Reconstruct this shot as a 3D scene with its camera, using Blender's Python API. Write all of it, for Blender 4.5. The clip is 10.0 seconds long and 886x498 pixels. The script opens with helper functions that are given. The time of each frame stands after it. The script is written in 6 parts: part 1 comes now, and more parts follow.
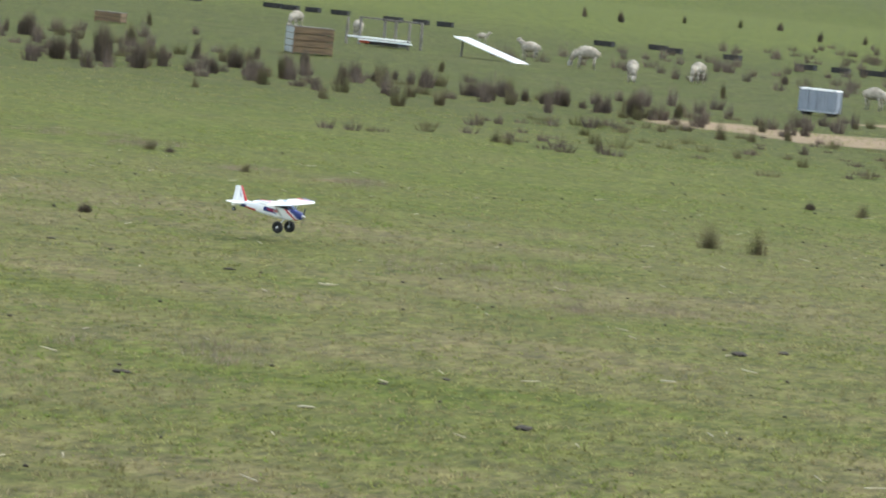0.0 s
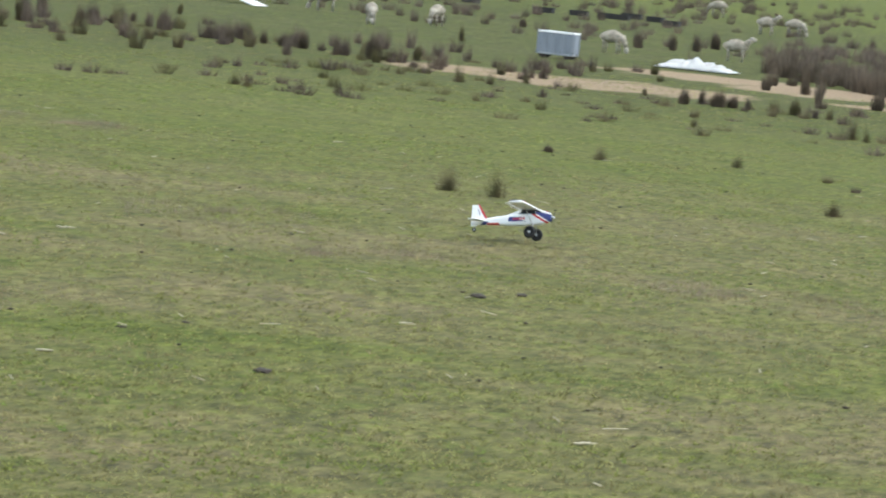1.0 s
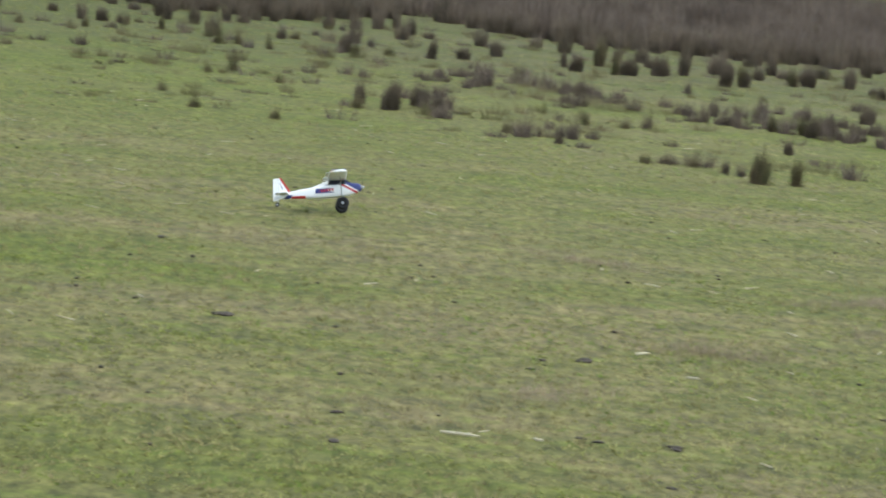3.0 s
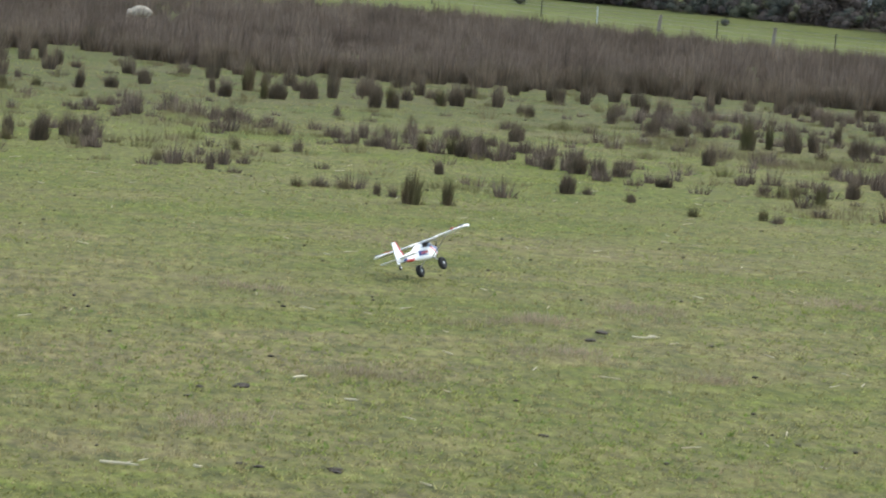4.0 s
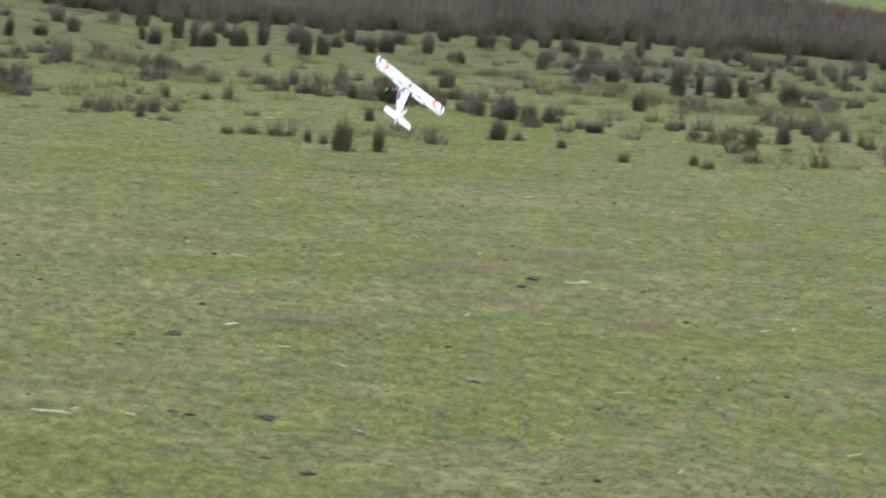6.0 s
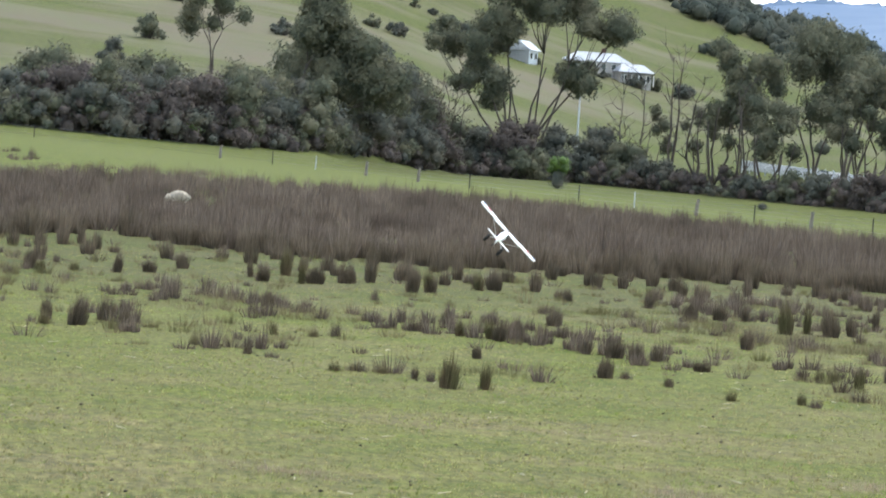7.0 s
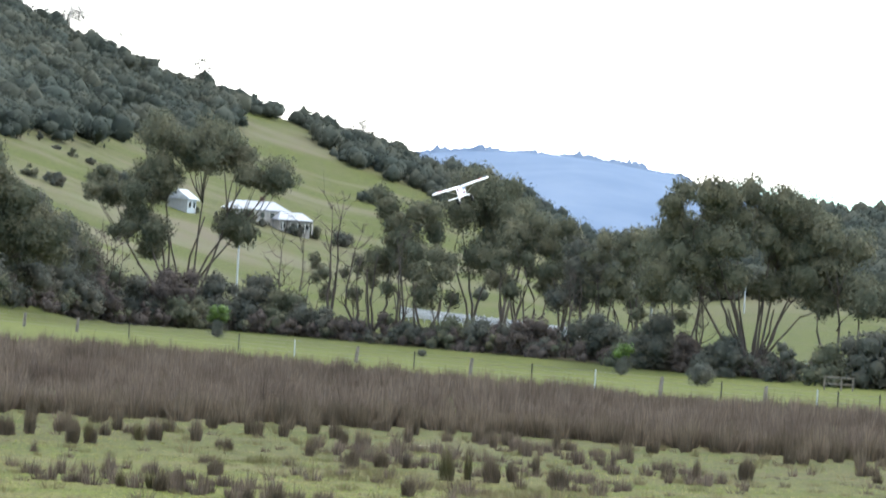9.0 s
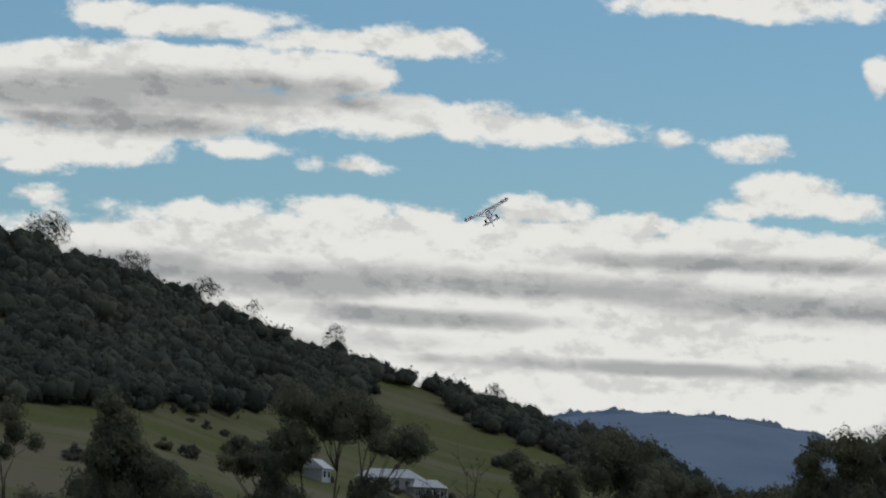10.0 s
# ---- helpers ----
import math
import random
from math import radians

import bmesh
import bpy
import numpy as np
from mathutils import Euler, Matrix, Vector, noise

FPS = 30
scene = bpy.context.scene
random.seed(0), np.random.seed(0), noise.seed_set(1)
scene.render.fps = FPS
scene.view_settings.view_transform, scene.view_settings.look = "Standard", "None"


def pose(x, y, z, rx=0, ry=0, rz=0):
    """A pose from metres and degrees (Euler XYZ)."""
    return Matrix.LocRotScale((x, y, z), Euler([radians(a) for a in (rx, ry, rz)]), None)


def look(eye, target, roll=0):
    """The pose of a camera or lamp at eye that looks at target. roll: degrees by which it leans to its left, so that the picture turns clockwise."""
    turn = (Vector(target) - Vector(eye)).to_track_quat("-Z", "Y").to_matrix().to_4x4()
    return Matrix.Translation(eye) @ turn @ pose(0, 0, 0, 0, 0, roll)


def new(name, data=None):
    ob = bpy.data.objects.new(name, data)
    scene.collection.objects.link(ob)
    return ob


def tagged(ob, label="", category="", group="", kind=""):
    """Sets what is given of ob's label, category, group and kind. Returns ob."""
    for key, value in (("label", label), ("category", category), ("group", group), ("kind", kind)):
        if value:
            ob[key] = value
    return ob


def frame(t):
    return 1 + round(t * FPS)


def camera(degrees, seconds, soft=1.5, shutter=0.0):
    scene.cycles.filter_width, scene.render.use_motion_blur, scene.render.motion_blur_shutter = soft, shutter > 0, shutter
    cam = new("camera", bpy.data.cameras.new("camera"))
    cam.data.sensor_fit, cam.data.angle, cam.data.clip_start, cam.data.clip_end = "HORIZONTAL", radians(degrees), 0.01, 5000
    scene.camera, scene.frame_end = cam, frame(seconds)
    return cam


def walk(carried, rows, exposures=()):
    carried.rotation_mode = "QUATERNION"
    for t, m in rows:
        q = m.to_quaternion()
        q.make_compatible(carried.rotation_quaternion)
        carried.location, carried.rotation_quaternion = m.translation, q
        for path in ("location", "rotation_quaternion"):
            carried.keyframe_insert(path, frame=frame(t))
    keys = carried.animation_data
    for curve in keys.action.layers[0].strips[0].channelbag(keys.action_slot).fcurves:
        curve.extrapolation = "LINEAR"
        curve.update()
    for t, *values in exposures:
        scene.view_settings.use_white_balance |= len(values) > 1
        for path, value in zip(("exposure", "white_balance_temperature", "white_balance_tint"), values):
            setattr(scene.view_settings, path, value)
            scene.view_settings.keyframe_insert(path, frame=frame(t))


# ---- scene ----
EYE = Vector((0.0, 0.0, 3.7))
cam = camera(12.782, 10.0, soft=1.85, shutter=0.2)


def aim(az, el, roll):
    a, e = radians(az), radians(el)
    return look(EYE, EYE + 100 * Vector((math.sin(a) * math.cos(e), math.cos(a) * math.cos(e), math.sin(e))), roll)


# seconds, azimuth, elevation, lean
CAM = [
    (0, -17.985, -4.059, 5.535),
    (0.5, -15.815, -4.574, 5.295),
    (1, -14.134, -4.520, 5.722),
    (1.5, -9.885, -3.964, 6.393),
    (2, -5.752, -3.996, 6.628),
    (2.2, -4.383, -4.212, 6.505),
    (3.3, 4.749, -4.908, 4.977),
    (3.5, 5.665, -4.780, 4.657),
    (4, 7.642, -4.118, 4.174),
    (4.5, 8.868, -3.785, 4.214),
    (5, 10.249, -3.785, 4.553),
    (5.5, 10.603, -4.243, 4.502),
    (6, 8.694, -4.820, 3.956),
    (6.2, 7.388, -4.377, 3.179),
    (7.3, 7.350, -1.012, 4.672),
    (7.5, 8.147, -0.955, 4.873),
    (8, 9.825, -1.203, 4.892),
    (8.5, 11.054, -0.373, 4.221),
    (9, 11.676, 0.975, 3.538),
    (9.5, 10.693, 3.068, 2.745),
    (10, 9.564, 4.711, 2.267)]
walk(cam, [(t, aim(a, e, r)) for t, a, e, r in CAM],
     exposures=[(0.0, 0.16), (6.2, 0.16), (7.3, 0.57), (8.9, 0.62), (9.2, 0.2), (9.5, -0.8), (9.8, -1.72), (10.0, -1.86)])

# ---- world and sun ----
SUN_AZ, SUN_EL = 62.0, 48.0
CLOUDS = [(4.62, 7.93, 0.74, 0.23), (5.86, 7.85, 1.72, 0.31), (7.93, 7.66, 1.64, 0.25), (9.29, 7.67, 0.98, 0.29), (4.01, 7.05, 2.29, 0.49), (5.81, 7.18, 2.21, 0.41), (7.7, 7.18, 1.23, 0.41), (8.36, 7.17, 0.49, 0.29), (5.1, 6.53, 2.95, 0.49), (8.8, 6.61, 2.37, 0.34), (10.61, 6.52, 1.72, 0.29), (11.77, 6.44, 0.57, 0.2), (3.81, 6.02, 2.13, 0.37), (6.51, 6.05, 0.9, 0.2), (3.59, 5.68, 0.65, 0.16), (8.09, 5.87, 0.65, 0.13), (12.76, 6.39, 0.37, 0.15), (13.95, 6.31, 0.74, 0.21), (3.69, 5.26, 0.53, 0.16), (14.58, 5.67, 0.9, 0.37), (13.77, 5.43, 0.57, 0.2), (15.4, 5.51, 0.74, 0.25), (13.92, 8.4, 2.37, 0.25), (15.8, 7.42, 0.25, 0.31), (9.61, 3.45, 12.28, 1.84), (5.64, 3.57, 4.09, 1.23), (13.82, 3.89, 4.09, 1.23), (5.91, 5.01, 0.57, 0.31), (8.03, 5.19, 0.98, 0.29), (9.35, 5.14, 0.74, 0.25), (11.03, 5.28, 0.82, 0.26), (6.73, 4.81, 1.39, 0.31), (12.39, 5.11, 0.98, 0.26), (13.46, 5.09, 0.82, 0.26), (5.60, 4.55, 2.46, 0.49), (14.20, 4.80, 2.70, 0.41), (8.87, 4.81, 3.11, 0.45), (11.33, 4.87, 2.46, 0.41), (3.53, 6.82, 2.46, 0.49)]
# grey undersides
BASES = [(5.74, 6.86, 2.78, 0.25), (4.03, 6.68, 2.13, 0.26), (4.53, 6.34, 1.88, 0.18), (8.13, 6.75, 0.65, 0.16), (7.09, 4.19, 4.58, 0.21), (5.2, 4.29, 2.05, 0.2), (11.36, 4.17, 2.7, 0.21), (14.63, 4.04, 2.46, 0.23), (9.41, 3.73, 1.96, 0.13), (13.8, 4.63, 2.13, 0.13), (5.65, 3.33, 2.46, 0.15), (13.04, 3.09, 2.7, 0.11)]


def build_world():
    world = bpy.data.worlds.new("sky")
    scene.world = world
    world.use_nodes = True
    nt = world.node_tree
    nt.nodes.clear()
    link = nt.links.new

    def node(kind, **kw):
        n = nt.nodes.new(kind)
        for k, v in kw.items():
            if k == "operation":
                n.operation = v
            elif k == "blend_type":
                n.blend_type = v
        return n

    def math_(op, a, b=0.0, c=0.0):
        n = nt.nodes.new("ShaderNodeMath")
        n.operation = op
        for i, v in enumerate((a, b, c)):
            if isinstance(v, (int, float)):
                n.inputs[i].default_value = v
            else:
                link(v, n.inputs[i])
        return n.outputs[0]

    def ramp(x, a, b, lo=0.0, hi=1.0):
        n = nt.nodes.new("ShaderNodeMapRange")
        n.interpolation_type = "SMOOTHSTEP"
        link(x, n.inputs["Value"])
        for k, v in zip(("From Min", "From Max", "To Min", "To Max"), (a, b, lo, hi)):
            n.inputs[k].default_value = v
        return n.outputs["Result"]

    sky = nt.nodes.new("ShaderNodeTexSky")
    sky.sky_type = "NISHITA"
    sky.sun_disc = False
    sky.sun_elevation = radians(SUN_EL)
    sky.sun_rotation = radians(SUN_AZ)
    sky.air_density, sky.dust_density, sky.ozone_density = 1.0, 0.6, 1.5
    co = nt.nodes.new("ShaderNodeTexCoord")
    sep = nt.nodes.new("ShaderNodeSeparateXYZ")
    link(co.outputs["Generated"], sep.inputs[0])
    az = math_("MULTIPLY", math_("ARCTAN2", sep.outputs[0], sep.outputs[1]), 57.2958)
    el = math_("MULTIPLY", math_("ARCSINE", sep.outputs[2]), 57.2958)

    def noise(sx, sy, scale, detail, rough, off=0.0, lift=0.0):
        comb = nt.nodes.new("ShaderNodeCombineXYZ")
        link(math_("MULTIPLY", az, sx), comb.inputs[0])
        link(math_("MULTIPLY", math_("ADD", el, lift), sy), comb.inputs[1])
        comb.inputs[2].default_value = off
        n = nt.nodes.new("ShaderNodeTexNoise")
        n.inputs["Scale"].default_value = scale
        n.inputs["Detail"].default_value = detail
        n.inputs["Roughness"].default_value = rough
        link(comb.outputs[0], n.inputs["Vector"])
        return n.outputs["Fac"]

    puff = noise(1.0, 1.7, 1.1, 12.0, 0.62)
    soft = noise(0.45, 2.2, 0.9, 5.0, 0.5, 4.0)
    wide = noise(0.12, 0.4, 0.7, 6.0, 0.55, 9.0)
    fray = noise(3.2, 4.2, 1.0, 8.0, 0.6, 2.0)

    def patch(spots, least):
        top = None
        for a, e, ra, rb in spots:
            dx = math_("DIVIDE", math_("SUBTRACT", az, a), ra)
            dy = math_("DIVIDE", math_("SUBTRACT", el, e), rb)
            d = math_("SUBTRACT", 1.0, math_("SQRT", math_("ADD", math_("MULTIPLY", dx, dx), math_("MULTIPLY", dy, dy))))
            d = math_("MULTIPLY", d, max(least, min(1.0, 1.4 * rb)))
            top = d if top is None else math_("MAXIMUM", top, d)
        return top

    mask = patch(CLOUDS, 0.0)
    shape = math_("ADD", mask, math_("MULTIPLY", math_("SUBTRACT", puff, 0.5), 0.80))
    shape = math_("ADD", shape, math_("MULTIPLY", math_("SUBTRACT", fray, 0.5), 0.20))
    near = ramp(shape, -0.02, 0.17)
    # the same broken cover goes on over the rest of the sky
    away = math_("MAXIMUM", ramp(math_("ABSOLUTE", math_("SUBTRACT", az, 9.6)), 7.5, 12.0), ramp(el, 8.6, 12.0))
    rest = math_("MULTIPLY", ramp(math_("ADD", wide, math_("MULTIPLY", math_("SUBTRACT", puff, 0.5), 0.35)), 0.47, 0.56), away)
    cover = math_("MAXIMUM", math_("MULTIPLY", near, math_("SUBTRACT", 1.0, away)), rest)
    # thick parts and bases are grey, the rims white
    base = math_("ADD", patch(BASES, 0.75), math_("MULTIPLY", math_("SUBTRACT", soft, 0.5), 1.5))
    base = math_("ADD", base, math_("MULTIPLY", math_("SUBTRACT", puff, 0.5), 1.3))
    above = noise(1.0, 1.7, 1.1, 12.0, 0.62, 0.0, 0.22)
    billow = ramp(math_("SUBTRACT", above, puff), -0.03, 0.15)
    grey = math_("ADD", math_("MULTIPLY", ramp(base, -0.45, 0.55), 0.80), math_("MULTIPLY", billow, 0.34))
    tone = nt.nodes.new("ShaderNodeMix")
    tone.data_type = "RGBA"
    link(grey, tone.inputs["Factor"])
    tone.inputs["A"].default_value = (2.85, 2.84, 2.72, 1)
    tone.inputs["B"].default_value = (1.10, 1.14, 1.17, 1)
    blue = nt.nodes.new("ShaderNodeMix")
    blue.data_type, blue.blend_type = "RGBA", "MULTIPLY"
    blue.inputs["Factor"].default_value = 1.0
    link(sky.outputs[0], blue.inputs["A"])
    blue.inputs["B"].default_value = (0.172, 0.240, 0.274, 1)
    mix = nt.nodes.new("ShaderNodeMix")
    mix.data_type = "RGBA"
    link(cover, mix.inputs["Factor"])
    link(blue.outputs["Result"], mix.inputs["A"])
    link(tone.outputs["Result"], mix.inputs["B"])
    bg = nt.nodes.new("ShaderNodeBackground")
    link(mix.outputs["Result"], bg.inputs["Color"])
    bg.inputs["Strength"].default_value = 1.0
    out = nt.nodes.new("ShaderNodeOutputWorld")
    link(bg.outputs[0], out.inputs["Surface"])


build_world()
lamp = bpy.data.lights.new("sun", "SUN")
lamp.energy, lamp.angle, lamp.color = 2.35, radians(1.5), (1.0, 0.95, 0.87)
sun = new("sun", lamp)
_a, _e = radians(SUN_AZ), radians(SUN_EL)
sun.matrix_world = look((0, 0, 60), Vector((0, 0, 60)) - Vector((math.sin(_a) * math.cos(_e), math.cos(_a) * math.cos(_e), math.sin(_e))))


# ---- materials ----
def material(name, base, rough=0.8, other=None, scale=3.0, detail=4.0, split=(0.4, 0.6), bump=0.0, bump_scale=40.0,
             metal=0.0, island=0.0, spec=0.3, stretch=(1, 1, 1), through_light=0.0, sward=False):
    """A surface with two tones mixed by noise, a little variation from piece to piece, and fine relief."""
    m = bpy.data.materials.new(name)
    m.use_nodes = True
    nt = m.node_tree
    link = nt.links.new
    p = nt.nodes["Principled BSDF"]
    p.inputs["Roughness"].default_value = rough
    p.inputs["Metallic"].default_value = metal
    p.inputs["Specular IOR Level"].default_value = spec
    co = nt.nodes.new("ShaderNodeTexCoord")
    mp = nt.nodes.new("ShaderNodeMapping")
    mp.inputs["Scale"].default_value = stretch
    link(co.outputs["Object"], mp.inputs["Vector"])
    n = nt.nodes.new("ShaderNodeTexNoise")
    n.inputs["Scale"].default_value, n.inputs["Detail"].default_value = scale, detail
    link(mp.outputs[0], n.inputs["Vector"])
    r = nt.nodes.new("ShaderNodeMapRange")
    r.inputs["From Min"].default_value, r.inputs["From Max"].default_value = split
    link(n.outputs["Fac"], r.inputs["Value"])
    mx = nt.nodes.new("ShaderNodeMix")
    mx.data_type = "RGBA"
    mx.inputs["A"].default_value = (*base, 1)
    mx.inputs["B"].default_value = (*(other or [0.75 * c for c in base]), 1)
    link(r.outputs[0], mx.inputs["Factor"])
    colour = mx.outputs["Result"]
    if island:
        g = nt.nodes.new("ShaderNodeNewGeometry")
        v = nt.nodes.new("ShaderNodeMapRange")
        v.inputs["To Min"].default_value, v.inputs["To Max"].default_value = 1 - island, 1 + island
        link(g.outputs["Random Per Island"], v.inputs["Value"])
        hs = nt.nodes.new("ShaderNodeHueSaturation")
        link(colour, hs.inputs["Color"])
        link(v.outputs[0], hs.inputs["Value"])
        colour = hs.outputs[0]
    link(colour, p.inputs["Base Color"])
    if bump:
        b = nt.nodes.new("ShaderNodeTexNoise")
        b.inputs["Scale"].default_value, b.inputs["Detail"].default_value = bump_scale, 3.0
        link(mp.outputs[0], b.inputs["Vector"])
        bp = nt.nodes.new("ShaderNodeBump")
        bp.inputs["Strength"].default_value, bp.inputs["Distance"].default_value = bump, 0.02
        link(b.outputs["Fac"], bp.inputs["Height"])
        link(bp.outputs[0], p.inputs["Normal"])
    if sward:
        g2 = nt.nodes.new("ShaderNodeNewGeometry")
        up = nt.nodes.new("ShaderNodeVectorMath")
        up.operation = "MULTIPLY_ADD"
        link(g2.outputs["Normal"], up.inputs[0])
        up.inputs[1].default_value, up.inputs[2].default_value = (0.15, 0.15, 0.05), (0, 0, 1)
        nm = nt.nodes.new("ShaderNodeVectorMath")
        nm.operation = "NORMALIZE"
        link(up.outputs[0], nm.inputs[0])
        link(nm.outputs[0], p.inputs["Normal"])
    if through_light:
        tr = nt.nodes.new("ShaderNodeBsdfTranslucent")
        link(colour, tr.inputs["Color"])
        ms = nt.nodes.new("ShaderNodeMixShader")
        ms.inputs[0].default_value = through_light
        link(p.outputs[0], ms.inputs[1])
        link(tr.outputs[0], ms.inputs[2])
        link(ms.outputs[0], nt.nodes["Material Output"].inputs["Surface"])
    return m


SOIL_SPOTS = [(-26.5, 108, 3.6, 4.5), (-23.3, 107.5, 3.2, 6.5), (-20.9, 108, 2.4, 5), (-22.8, 124, 4.5, 4.5), (-18.8, 121, 4.0, 6), (-15.5, 112.5, 2.2, 2.2), (-11.5, 105, 3.0, 2.0)]


def ground_material():
    m = bpy.data.materials.new("pasture")
    m.use_nodes = True
    nt = m.node_tree
    link = nt.links.new
    p = nt.nodes["Principled BSDF"]
    p.inputs["Roughness"].default_value = 0.95
    p.inputs["Specular IOR Level"].default_value = 0.1
    co = nt.nodes.new("ShaderNodeTexCoord")
    sep = nt.nodes.new("ShaderNodeSeparateXYZ")
    link(co.outputs["Object"], sep.inputs[0])

    def noise(scale, detail, stretch=(1, 1, 1), rough=0.6):
        mp = nt.nodes.new("ShaderNodeMapping")
        mp.inputs["Scale"].default_value = stretch
        link(co.outputs["Object"], mp.inputs["Vector"])
        n = nt.nodes.new("ShaderNodeTexNoise")
        n.inputs["Scale"].default_value, n.inputs["Detail"].default_value, n.inputs["Roughness"].default_value = scale, detail, rough
        link(mp.outputs[0], n.inputs["Vector"])
        return n.outputs["Fac"]

    def rng(x, a, b, lo=0.0, hi=1.0):
        n = nt.nodes.new("ShaderNodeMapRange")
        link(x, n.inputs["Value"])
        for k, v in zip(("From Min", "From Max", "To Min", "To Max"), (a, b, lo, hi)):
            n.inputs[k].default_value = v
        return n.outputs[0]

    def mix(f, a, b, kind="MIX"):
        n = nt.nodes.new("ShaderNodeMix")
        n.data_type, n.blend_type = "RGBA", kind
        for v, i in ((f, "Factor"), (a, "A"), (b, "B")):
            if isinstance(v, tuple):
                n.inputs[i].default_value = (*v, 1)
            elif isinstance(v, float):
                n.inputs[i].default_value = v
            else:
                link(v, n.inputs[i])
        return n.outputs["Result"]

    def mul(a, b):
        n = nt.nodes.new("ShaderNodeMath")
        n.operation = "MULTIPLY"
        for v, i in ((a, 0), (b, 1)):
            if isinstance(v, float):
                n.inputs[i].default_value = v
            else:
                link(v, n.inputs[i])
        return n.outputs[0]

    green, lush, dry = (0.090, 0.107, 0.022), (0.086, 0.125, 0.016), (0.142, 0.124, 0.058)
    patch = noise(0.22, 6.0, (0.6, 1.0, 1.0), 0.65)
    clump = noise(2.2, 4.0)
    fine = noise(7.0, 8.0, (1, 0.35, 1), 0.8)
    # the worn, drier strip near the landing ground, fresher beyond it
    strip = nt.nodes.new("ShaderNodeMath")
    strip.operation = "MAXIMUM"
    link(rng(sep.outputs[1], 52.0, 66.0, 1.0, 0.30), strip.inputs[0])
    link(rng(sep.outputs[0], -2.0, 8.0, 0.30, 0.80), strip.inputs[1])
    strip = strip.outputs[0]
    far = rng(sep.outputs[1], 140.0, 230.0, 1.0, 0.35)
    dryness = mul(mul(rng(patch, 0.36, 0.60), strip), far)
    c = mix(dryness, green, dry)
    c = mix(rng(clump, 0.5, 0.72, 0.0, 0.6), c, lush)
    c = mix(rng(noise(0.9, 5.0, (0.5, 1.2, 1)), 0.60, 0.70, 0.0, 0.35), c, (0.105, 0.085, 0.050))
    c = mix(rng(fine, 0.36, 0.64, 0.0, 1.0), mix(1.0, c, (0.34, 0.35, 0.35), "MULTIPLY"), mix(1.0, c, (1.50, 1.48, 1.40), "MULTIPLY"))
    c = mix(rng(noise(1.3, 7.0, (1.1, 0.55, 1), 0.75), 0.37, 0.63), mix(1.0, c, (0.76, 0.79, 0.80), "MULTIPLY"), mix(1.0, c, (1.17, 1.15, 1.12), "MULTIPLY"))
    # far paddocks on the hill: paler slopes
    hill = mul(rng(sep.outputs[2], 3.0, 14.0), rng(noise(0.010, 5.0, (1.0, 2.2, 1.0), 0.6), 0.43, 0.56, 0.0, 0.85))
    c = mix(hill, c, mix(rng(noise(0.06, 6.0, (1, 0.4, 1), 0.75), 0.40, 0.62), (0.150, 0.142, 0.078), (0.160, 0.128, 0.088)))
    # beyond 380 m: brown patches, and a darker tint blued to imitate haze
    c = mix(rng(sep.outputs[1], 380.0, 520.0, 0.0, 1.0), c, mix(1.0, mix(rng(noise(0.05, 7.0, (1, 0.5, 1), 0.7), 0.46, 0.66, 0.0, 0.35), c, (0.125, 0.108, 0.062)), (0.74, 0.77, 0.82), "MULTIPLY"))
    # a darker tone for the sward among the rushes
    c = mix(mul(rng(sep.outputs[1], 78.0, 100.0), rng(sep.outputs[1], 215.0, 180.0)), c, mix(1.0, c, (0.74, 0.73, 0.84), "MULTIPLY"))
    soil = None
    for cx, cy, rx, ry in SOIL_SPOTS:
        dx, dy = rng(sep.outputs[0], cx - rx, cx + rx, -1.0, 1.0), rng(sep.outputs[1], cy - ry, cy + ry, -1.0, 1.0)
        d = nt.nodes.new("ShaderNodeMath")
        d.operation = "ADD"
        link(mul(dx, dx), d.inputs[0])
        link(mul(dy, dy), d.inputs[1])
        s = rng(d.outputs[0], 1.0, 0.0)
        if soil is not None:
            mxn = nt.nodes.new("ShaderNodeMath")
            mxn.operation = "MAXIMUM"
            link(soil, mxn.inputs[0])
            link(s, mxn.inputs[1])
            s = mxn.outputs[0]
        soil = s
    wob = nt.nodes.new("ShaderNodeMath")
    wob.operation = "ADD"
    link(soil, wob.inputs[0])
    link(rng(noise(0.55, 6.0, (1, 0.5, 1), 0.7), 0.25, 0.75, -0.55, 0.55), wob.inputs[1])
    c = mix(mul(rng(wob.outputs[0], 0.22, 0.55), rng(soil, 0.02, 0.2)), c, mix(rng(fine, 0.35, 0.65), (0.18, 0.130, 0.078), (0.30, 0.228, 0.148)))
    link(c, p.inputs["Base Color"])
    bp = nt.nodes.new("ShaderNodeBump")
    bp.inputs["Strength"].default_value, bp.inputs["Distance"].default_value = 0.7, 0.06
    link(mix(0.5, fine, clump), bp.inputs["Height"])
    link(bp.outputs[0], p.inputs["Normal"])
    return m


